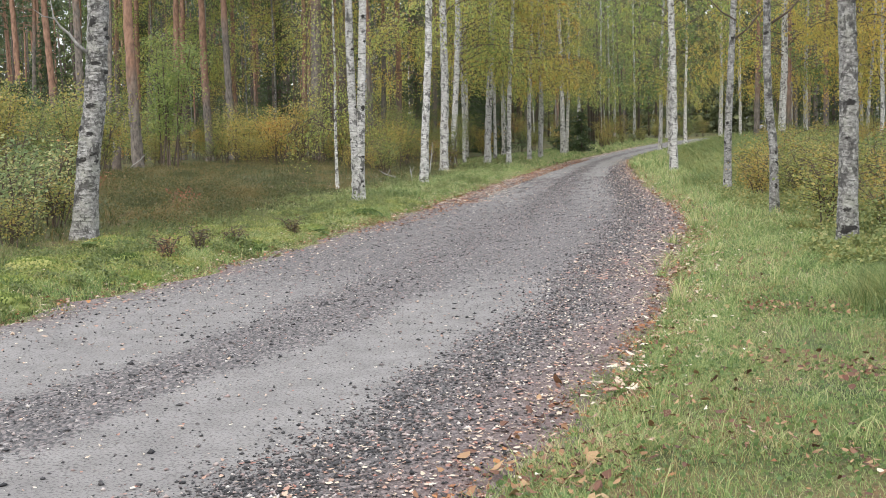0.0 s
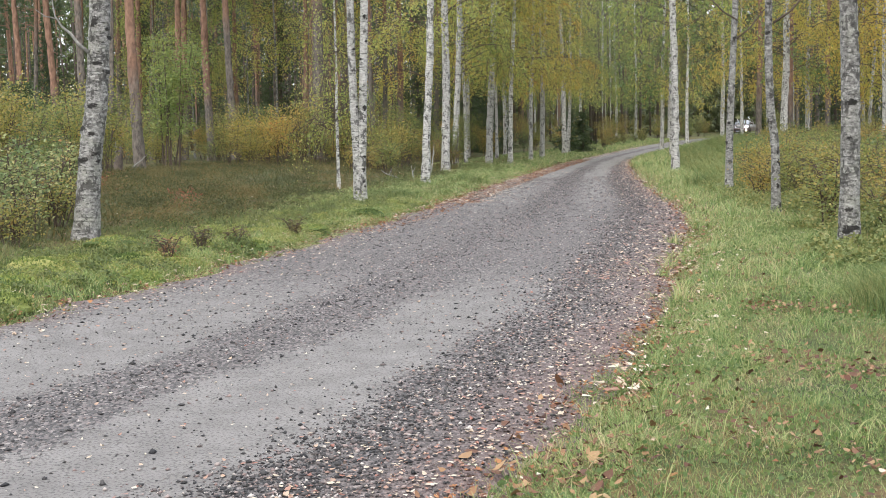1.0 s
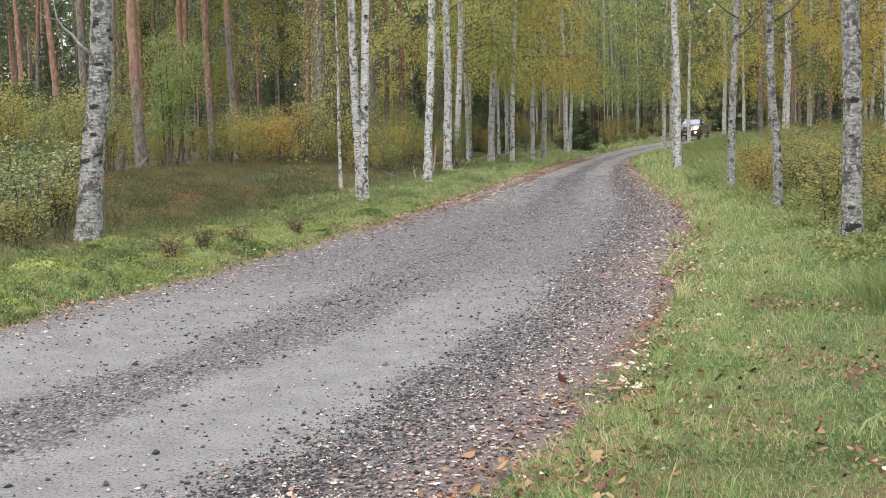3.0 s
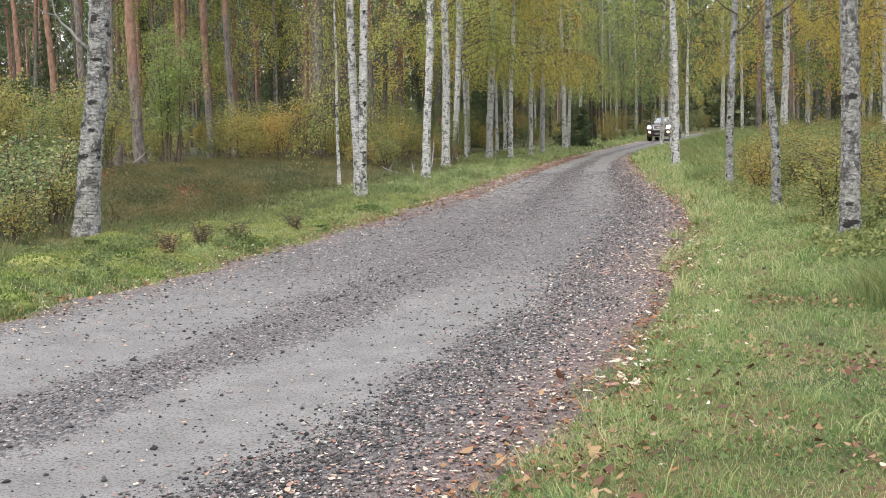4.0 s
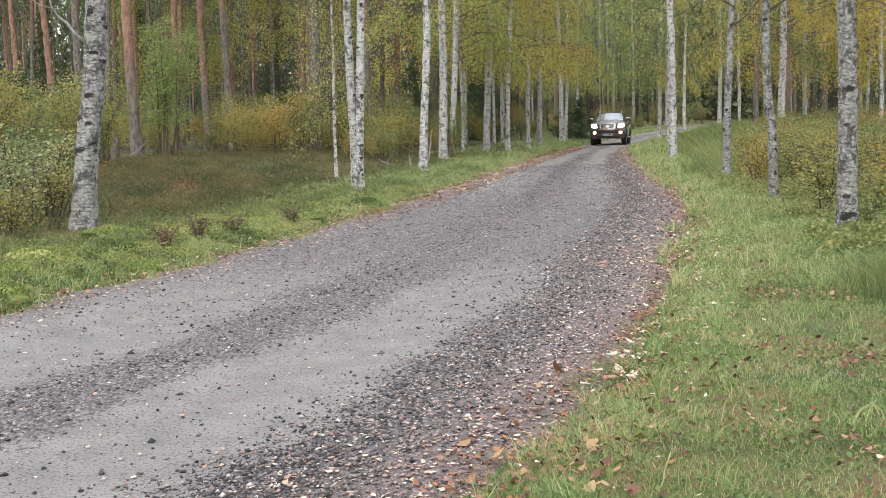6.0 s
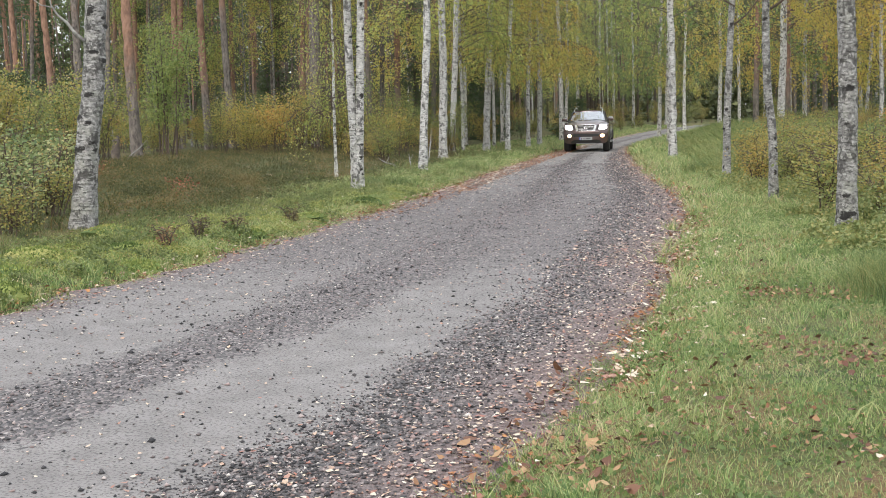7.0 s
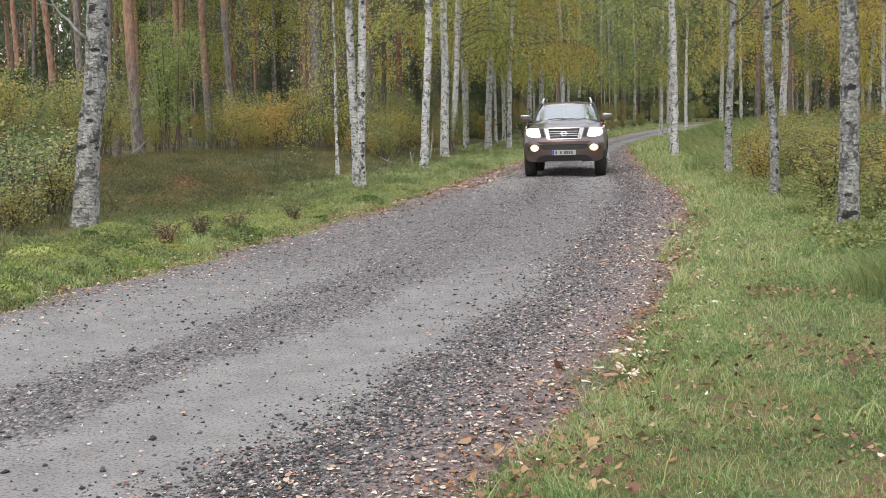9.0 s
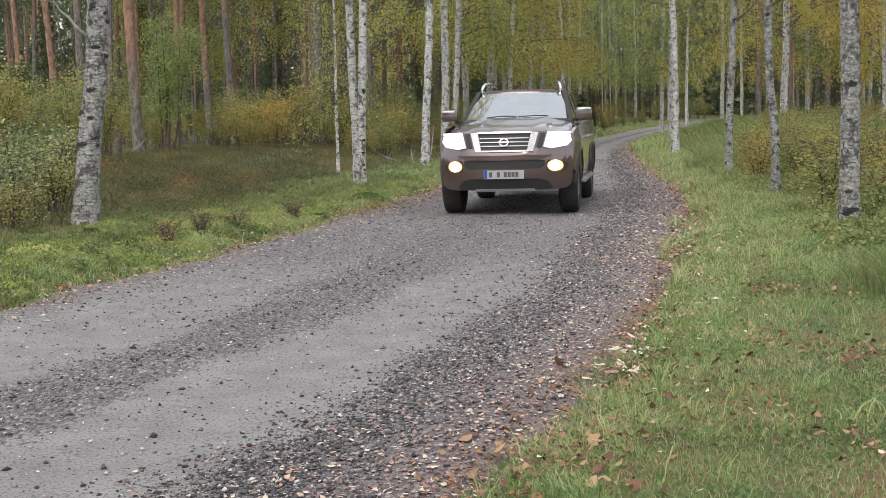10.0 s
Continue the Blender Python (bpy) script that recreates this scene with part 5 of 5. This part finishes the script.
car = tagged(new("pickup_truck"), "dark brown metallic pickup with lit headlights on gravel road", "pickup truck")
X_CUTS = [k * 0.06 - 0.9 for k in range(31)]
Y_CUTS = [k * 0.12 - 0.72 for k in range(44)]
Z_CUTS = [0.5, 0.6, 0.7, 0.8, 0.88, 0.92, 0.96, 1.0, 1.06, 1.12]

# hood, with a raised middle
def hood_place(u, v, w):
    t = (v + 0.80) / 1.38
    z = 1.105 + 0.235 * t - 0.06 * t * t - 0.10 * (abs(u) / 0.86) ** 3 + 0.022 * math.exp(-((abs(u) - 0.42) / 0.10) ** 2) - 0.05 * max(0, 0.12 - t) / 0.12
    return (u, v + 0.26 * (abs(u) / 0.9) ** 3.0 * (1 - t), z - w)


part("hood", sheet([(-0.84, -0.79), (0.84, -0.79), (0.80, 0.55), (-0.80, 0.55)], hood_place, 0.03, X_CUTS, [k * 0.12 - 0.72 for k in range(11)]), M["paint"], car)
# front apron and bumper
bumper = part("front_bumper", sheet([(-0.862, 0.50), (-0.84, 0.41), (-0.78, 0.365), (-0.68, 0.35), (0.68, 0.35), (0.78, 0.365), (0.84, 0.41), (0.862, 0.50), (0.874, 0.62), (0.876, 0.86), (0.848, 1.10), (-0.848, 1.10), (-0.876, 0.86), (-0.874, 0.62)], front(0), 0.05, X_CUTS, Z_CUTS), M["paint"], car)
part("air_intake", sheet([(-0.46, 0.625), (0.46, 0.625), (0.52, 0.66), (0.53, 0.735), (-0.53, 0.735), (-0.52, 0.66)], front(0.008), 0.03, X_CUTS, [0.65, 0.7]), M["trim"], bumper, "black lower air intake")
# the lower middle of the bumper is set black
part("lower_grille", sheet([(-0.58, 0.354), (0.58, 0.354), (0.62, 0.39), (0.55, 0.47), (0.44, 0.50), (-0.44, 0.50), (-0.55, 0.47), (-0.62, 0.39)], front(0.010), 0.03, X_CUTS, [0.4, 0.45, 0.5, 0.55]), M["trim"], bumper, "black lower apron")
part("skid_plate", sheet([(-0.40, 0.335), (0.40, 0.335), (0.38, 0.368), (-0.38, 0.368)], front(0.022), 0.06, X_CUTS), M["skid"], bumper, "silver skid plate")
part("bumper_ledge", sheet([(-0.5, 0.745), (0.5, 0.745), (0.62, 0.80), (-0.62, 0.80)], front(0.03), 0.05, X_CUTS), M["paint"], bumper)
# grille with chrome frame
grille = part("grille", sheet([(-0.30, 0.865), (0.30, 0.865), (0.335, 1.075), (-0.335, 1.075)], front(0.012), 0.05, X_CUTS), M["trim"], car, "black grille with chrome frame")
for side in (-1, 1):
    o = [(0.295, 0.852), (0.375, 0.852), (0.445, 1.095), (0.35, 1.095)]
    part("chrome_wing", sheet(o if side > 0 else mirrored(o), front(0.035), 0.05, X_CUTS, [0.95, 1.02]), M["chrome"], grille, "chrome")
    o = [(0.415, 0.90), (0.49, 0.90), (0.53, 1.075), (0.468, 1.085)]
    part("side_vent", sheet(o if side > 0 else mirrored(o), front(0.012), 0.03, X_CUTS), M["trim"], grille)
for z0, z1 in ((1.082, 1.108), (0.846, 0.866)):
    part("chrome_bar", sheet([(-0.36, z0), (0.36, z0), (0.36, z1), (-0.36, z1)], front(0.034), 0.04, X_CUTS), M["chrome"], grille, "chrome")
for z0 in (0.915, 0.965, 1.015):
    part("grille_bar", sheet([(-0.315, z0), (0.315, z0), (0.32, z0 + 0.012), (-0.32, z0 + 0.012)], front(0.024), 0.02, X_CUTS), M["alloy"], grille, "grey bar")
ring = [(0.062 * math.cos(radians(a)), 0.97 + 0.055 * math.sin(radians(a))) for a in range(0, 360, 20)]
part("round_badge", sheet(ring, front(0.05), 0.03), M["chrome"], grille, "plain round chrome badge")
ring = [(u * 0.74, 0.97 + (v - 0.97) * 0.72) for u, v in ring]
part("badge_face", sheet(ring, front(0.054), 0.02), M["trim"], grille)
part("badge_band", sheet([(-0.072, 0.96), (0.072, 0.96), (0.072, 0.98), (-0.072, 0.98)], front(0.060), 0.02), M["chrome"], grille)

for side in (-1, 1):
    flip = (lambda p: p) if side > 0 else mirrored
    # headlights
    o = [(0.50, 0.90), (0.60, 0.875), (0.80, 0.905), (0.882, 0.99), (0.85, 1.095), (0.56, 1.105)]
    lamp = part("headlight", sheet(flip(o), front(0.018), 0.06, X_CUTS, [0.95, 1.0, 1.05]), M["lamp_body"], car, "lit white headlight")
    o = [(0.515, 0.912), (0.605, 0.886), (0.79, 0.915), (0.868, 0.99), (0.84, 1.086), (0.565, 1.096)]
    part("lens", sheet(flip(o), front(0.026), 0.02, X_CUTS, [0.95, 1.0, 1.05]), M["lamp_glow"], lamp, "glowing clear lens")
    o = [(0.70 + 0.10 * math.cos(radians(a)), 0.995 + 0.075 * math.sin(radians(a))) for a in range(0, 360, 24)]
    part("bulb", sheet(flip(o), front(0.034), 0.02, X_CUTS), M["head_glow"], lamp, "bright white beam")
    o = [(0.535, 0.925), (0.555, 0.92), (0.60, 1.06), (0.78, 1.062), (0.80, 1.08), (0.585, 1.085)]
    part("light_strip", sheet(flip(o), front(0.032), 0.015, X_CUTS), M["head_glow"], lamp, "white running light strip")
    # fog lights in black recesses
    o = [(0.54, 0.60), (0.80, 0.60), (0.82, 0.68), (0.70, 0.735), (0.56, 0.735)]
    fog = part("fog_light", sheet(flip(o), front(0.008), 0.04, X_CUTS), M["trim"], bumper, "lit warm fog light in black recess")
    o = [(0.655 + 0.052 * math.cos(radians(a)), 0.66 + 0.048 * math.sin(radians(a))) for a in range(0, 360, 30)]
    part("lens", sheet(flip(o), front(0.022), 0.02), M["fog_glow"], fog)
    # the halo round the lens, given shape as a warm glowing ring
    o = [(0.655 + 0.1 * math.cos(radians(a)), 0.66 + 0.075 * math.sin(radians(a))) for a in range(0, 360, 30)]
    part("reflector", sheet(flip(o), front(0.015), 0.02), M["fog_halo"], fog, "warm halo of the fog light, drawn as a glowing ring")
    # flanks: fender, doors, bed side, sill
    f = flank(side)
    fender = [(-0.57, 0.62), (-0.46, 0.56)] + arc(0.0, 0.47, 158, 2, 14) + [(0.50, 0.42), (0.66, 0.40), (0.66, 1.16), (0.5, 1.19), (0.1, 1.165), (-0.3, 1.13), (-0.56, 1.07)]
    part("fender", sheet(fender, f, 0.05, Y_CUTS, Z_CUTS), M["paint"], car)
    d1 = [(0.668, 0.40), (1.68, 0.40), (1.68, 1.20), (0.668, 1.175)]
    d2 = [(1.688, 0.40), (2.45, 0.40), (2.62, 0.62), (2.66, 0.80), (2.66, 1.22), (1.688, 1.20)]
    for nm, o, hy in (("front_door", d1, 1.55), ("rear_door", d2, 2.5)):
        d = part(nm, sheet(o, f, 0.05, Y_CUTS, Z_CUTS), M["paint"], car)
        part("door_handle", sheet([(hy - 0.13, 0.985), (hy + 0.05, 0.985), (hy + 0.05, 1.02), (hy - 0.13, 1.02)], flank(side, 0.05), 0.04), M["chrome"], d, "chrome handle")
    bed = [(2.668, 0.80), (2.64, 0.62), (2.70, 0.50)] + arc(3.15, 0.46, 163, 5, 14) + [(3.75, 0.45), (4.36, 0.52), (4.40, 1.22), (2.668, 1.22)]
    part("bed_side", sheet(bed, f, 0.06, Y_CUTS, Z_CUTS), M["paint"], car)
    part("side_step", rod([(side * 0.80, 0.55, 0.42), (side * 0.93, 0.72, 0.40), (side * 0.93, 2.4, 0.40), (side * 0.80, 2.58, 0.42)], 0.04), M["alloy"], car, "silver side step tube")
    for axle in (0.0, 3.15):
        o = arc(axle, 0.485, 175, 5, 14) + arc(axle, 0.445, 5, 175, 14)
        part("wheel_arch", sheet(o, flank(side, 0.012), 0.22), M["trim"], car, "black wheel arch")
    # mirror
    mir = part("mirror", block(side * 0.94, 0.66, 1.32, 0.23, 0.13, 0.155, 0.045), M["paint"], car)
    part("mirror_cap", block(side * 0.95, 0.625, 1.375, 0.20, 0.10, 0.06, 0.025), M["chrome"], mir, "chrome mirror cap")
    part("mirror_arm", block(side * 0.83, 0.68, 1.24, 0.10, 0.06, 0.05, 0.015), M["trim"], mir)
    # roof rail
    rail = part("roof_rail", rod([(side * 0.575, 1.38, 1.62), (side * 0.572, 1.37, 1.69), (side * 0.56, 1.40, 1.745), (side * 0.535, 1.47, 1.775), (side * 0.52, 1.62, 1.78), (side * 0.52, 2.45, 1.77), (side * 0.53, 2.58, 1.735), (side * 0.54, 2.66, 1.63)], 0.022, 10), M["chrome"], car, "silver roof rail")
    part("tail_light", block(side * 0.80, 4.40, 0.98, 0.14, 0.08, 0.42, 0.02), M["red_lens"], car, "red tail light")

# cabin: pillars, roof, glass
def cabin_x(y, z):
    t = (z - 1.18) / 0.52
    return (0.79 - 0.155 * t) - 0.02 * max(0, (y - 2.2))


def shield(u, v, w):
    """Windscreen: u across from -1 to 1, v up from 0 to 1."""
    half = 0.745 + (0.645 - 0.745) * v
    y = 0.50 + 0.80 * v + 0.12 * abs(u) ** 2.4
    z = 1.262 + 0.395 * v - 0.015 * abs(u) ** 2
    return (u * half, y + w * 0.5, z - w * 0.85)


UC = [k * 0.2 - 1 for k in range(11)]
part("windscreen", sheet([(-0.955, 0.03), (0.955, 0.03), (0.94, 0.97), (-0.94, 0.97)], shield, 0.006, UC, [0.33, 0.66]), M["glass"], car, "clear windscreen reflecting the sky")
part("windscreen_frame", sheet([(-1.0, 0.97), (1.0, 0.97), (1.0, 1.05), (-1.0, 1.05)], shield, 0.03, UC), M["paint"], car)
part("cowl", sheet([(-1.0, -0.06), (1.0, -0.06), (1.0, 0.035), (-1.0, 0.035)], shield, 0.03, UC), M["trim"], car, "black wiper cowl")
for a, b in (((-0.55, 0.05), (0.02, 0.075)), ((0.05, 0.05), (0.62, 0.075))):
    part("wiper", rod([shield(a[0], a[1], -0.012), shield((a[0] + b[0]) / 2, 0.075, -0.018), shield(b[0], b[1], -0.012)], 0.008, 5), M["trim"], car)


def roof_place(u, v, w):
    half = 0.65 - 0.02 * max(0, v - 2.2)
    return (u * half, v + 0.10 * abs(u) ** 2.4 * (v < 1.6), 1.685 - 0.055 * abs(u) ** 3 + 0.02 * math.sin(math.pi * (v - 1.28) / 1.45) - w)


part("roof", sheet([(-1, 1.30), (1, 1.30), (1, 2.72), (-1, 2.72)], roof_place, 0.04, UC, [1.4, 1.6, 1.8, 2.0, 2.2, 2.4, 2.6]), M["paint"], car)
part("antenna_fin", solid([[(-0.022, 1.40, 1.685), (0.022, 1.40, 1.685), (0.022, 1.54, 1.685), (-0.022, 1.54, 1.685)], [(-0.014, 1.49, 1.775), (0.014, 1.49, 1.775), (0.014, 1.54, 1.775), (-0.014, 1.54, 1.775)]]), M["trim"], car)


def side_glass(side, off=0.0):
    return lambda u, v, w: (side * (cabin_x(u, v) + off - w), u, v if v < 1.2 else 1.2 + (v - 1.2) * 0.93)


for side in (-1, 1):
    g = side_glass(side)
    part("a_pillar", sheet([(0.57, 1.17), (0.67, 1.17), (1.45, 1.665), (1.37, 1.70)], side_glass(side, 0.012), 0.06, [0.7, 0.9, 1.1, 1.3]), M["trim"], car)
    part("b_pillar", sheet([(1.63, 1.18), (1.74, 1.18), (1.74, 1.67), (1.65, 1.67)], side_glass(side, 0.008), 0.05), M["trim"], car)
    part("c_pillar", sheet([(2.50, 1.20), (2.90, 1.20), (2.74, 1.69), (2.42, 1.67)], side_glass(side, 0.010), 0.06), M["paint"], car)
    part("roof_edge", sheet([(1.36, 1.655), (2.74, 1.655), (2.72, 1.70), (1.40, 1.70)], side_glass(side, 0.010), 0.05, Y_CUTS), M["paint"], car)
    part("front_side_window", sheet([(0.70, 1.19), (1.63, 1.19), (1.65, 1.66), (1.44, 1.66)], g, 0.005, [0.9, 1.2]), M["glass"], car)
    part("rear_side_window", sheet([(1.74, 1.19), (2.50, 1.21), (2.42, 1.66), (1.74, 1.66)], g, 0.005), M["glass"], car)
    part("window_trim", sheet([(0.66, 1.165), (2.62, 1.185), (2.62, 1.205), (0.66, 1.185)], side_glass(side, 0.022), 0.02, Y_CUTS), M["chrome"], car, "chrome strip")
part("rear_window", sheet([(-0.56, 0.0), (0.56, 0.0), (0.50, 0.44), (-0.50, 0.44)], lambda u, v, w: (u, 2.88 - 0.3 * v - w, 1.21 + v * 0.93), 0.006), M["glass"], car)
part("cab_back", block(0, 2.84, 0.85, 1.6, 0.06, 0.74), M["paint"], car)
part("bed_floor", block(0, 3.6, 0.72, 1.6, 1.5, 0.08), M["trim"], car)
part("tailgate", block(0, 4.38, 0.93, 1.5, 0.07, 0.56, 0.03), M["paint"], car)
part("rear_bumper", block(0, 4.46, 0.55, 1.7, 0.16, 0.2, 0.04), M["chrome"], car)
# inside and below
part("dashboard", block(0, 0.86, 1.10, 1.46, 0.5, 0.2, 0.06), M["trim"], car)
for x in (-0.38, 0.38):
    seat = part("seat", block(x, 1.75, 0.95, 0.52, 0.5, 0.16, 0.05), M["cloth"], car)
    part("seat_back", block(x, 2.0, 1.25, 0.5, 0.13, 0.6, 0.05), M["cloth"], seat)
    part("headrest", block(x, 2.02, 1.58, 0.26, 0.10, 0.15, 0.04), M["cloth"], seat)
bm = bmesh.new()
v, f = tube([(0.38 + 0.17 * math.cos(radians(a)), 1.22 + 0.07 * math.sin(radians(a)), 1.18 + 0.155 * math.sin(radians(a))) for a in range(0, 361, 30)], [0.014] * 13, 6)
vs = [bm.verts.new(p) for p in v]
for face in f:
    bm.faces.new([vs[i] for i in face])
part("steering_wheel", bm, M["trim"], car)
part("cabin_floor", block(0, 1.7, 0.62, 1.6, 2.3, 0.1), M["trim"], car)
part("chassis", block(0, 1.9, 0.45, 1.05, 4.7, 0.18, 0.03), M["trim"], car)
part("engine_bay", block(0, 0.0, 0.78, 1.1, 1.1, 0.5, 0.03), M["trim"], car)
for axle in (0.0, 3.15):
    part("axle", rod([(-0.75, axle, 0.38), (0.75, axle, 0.38)], 0.05), M["trim"], car)
# number plate: plain bars where the characters stand
plate = part("number_plate", sheet([(-0.26, 0.50), (0.26, 0.50), (0.26, 0.61), (-0.26, 0.61)], lambda u, v, w: (u, -0.935 + w, v), 0.012), M["plate_white"], bumper, "white number plate with dark bars")
part("country_band", sheet([(-0.256, 0.504), (-0.215, 0.504), (-0.215, 0.606), (-0.256, 0.606)], lambda u, v, w: (u, -0.938 + w, v), 0.003), M["plate_blue"], plate)
for x0, x1 in ((-0.19, -0.15), (-0.09, -0.05), (0.0, 0.04), (0.05, 0.09), (0.10, 0.14), (0.15, 0.19)):
    part("bar", sheet([(x0, 0.522), (x1, 0.522), (x1, 0.588), (x0, 0.588)], lambda u, v, w: (u, -0.938 + w, v), 0.003), M["plate_ink"], plate)

# wheels
TYRE = [(-0.10, 0.235), (-0.125, 0.26), (-0.132, 0.31), (-0.12, 0.355), (-0.09, 0.376), (0.09, 0.376), (0.12, 0.355), (0.132, 0.31), (0.125, 0.26), (0.10, 0.235)]
RIM = [(-0.09, 0.20), (-0.095, 0.238), (0.095, 0.238), (0.105, 0.245), (0.108, 0.232), (0.06, 0.21), (0.02, 0.19)]
wheels = []
for sx, y in ((-1, 0), (1, 0), (-1, 3.15), (1, 3.15)):
    w = part("wheel", lathe([(-0.04 * sx, 0.02), (-0.04 * sx, 0.10), (0.07 * sx, 0.09), (0.085 * sx, 0.05), (0.085 * sx, 0.01)], 18), M["alloy"], car, "alloy wheel with black tyre")
    part("tyre", lathe(TYRE), M["tyre"], w, "black rubber tyre")
    part("rim", lathe([(x * sx, r) for x, r in RIM]), M["alloy"], w)
    for k in range(6):
        a = radians(60 * k)
        q = pose(0, 0, 0, 60 * k, 0, 0)
        bm = block(0.065 * sx, 0, 0.145, 0.035, 0.07, 0.19, 0.012)
        bmesh.ops.transform(bm, matrix=q, verts=bm.verts)
        part("spoke", bm, M["alloy"], w)
    w.location = (sx * 0.785, y, WHEEL_R)
    wheels.append((w, (sx * 0.785, y, WHEEL_R)))

# ---------------------------------------------------------------- what moves
# seconds, x, y of the front axle
DRIVE = np.array([(0.0, 34.4, 137.0), (0.8, 29.9, 127.3), (1.5, 26.3, 119.0), (2.5, 21.5, 107.2), (3.25, 18.3, 99.5), (4.0, 15.5, 92.0), (4.5, 13.8, 86.4),
                  (5.5, 10.2, 73.8), (6.5, 7.2, 59.2), (7.0, 5.93, 52.4), (7.5, 5.1, 46.7), (8.5, 3.62, 35.7), (9.0, 2.82, 29.2), (9.5, 1.98, 23.6), (10.0, 0.94, 17.5)])


def drive(t):
    """Place on the road at t, rounded between the rows."""
    w = 0.22
    return np.array([sum(np.interp(t + k * w, DRIVE[:, 0], DRIVE[:, i], left=DRIVE[0, i] - (t + k * w) * (DRIVE[0, i] - DRIVE[1, i]) / 0.8 if t + k * w < 0 else None,
                                   right=DRIVE[-1, i] + (t + k * w - 10) * (DRIVE[-1, i] - DRIVE[-2, i]) / 0.5) for k in (-1, -0.5, 0, 0.5, 1)) / 5 for i in (1, 2)])


def motions():
    rows, spin, turn, last = [], [], 0.0, None
    for k in range(301):
        t = k / 30
        p = drive(t)
        way = drive(t + 0.08) - drive(t - 0.16)
        if last is not None:
            turn += math.degrees(float(np.linalg.norm(p - last)) / WHEEL_R)
        last = p
        yaw = math.degrees(math.atan2(way[0], -way[1]))
        spin.append((t, turn))
        if k % 5 == 0:
            grade = math.degrees(math.atan2(float(road_z(p[1] + 3.15) - road_z(p[1])), 3.15))
            rows.append((t, pose(p[0], p[1], float(road_z(p[1])) - 0.012, grade, 0, yaw)))
    walk(car, rows)
    for w, place in wheels:
        walk(w, [(t, pose(*place, a, 0, 0)) for t, a in spin])


motions()
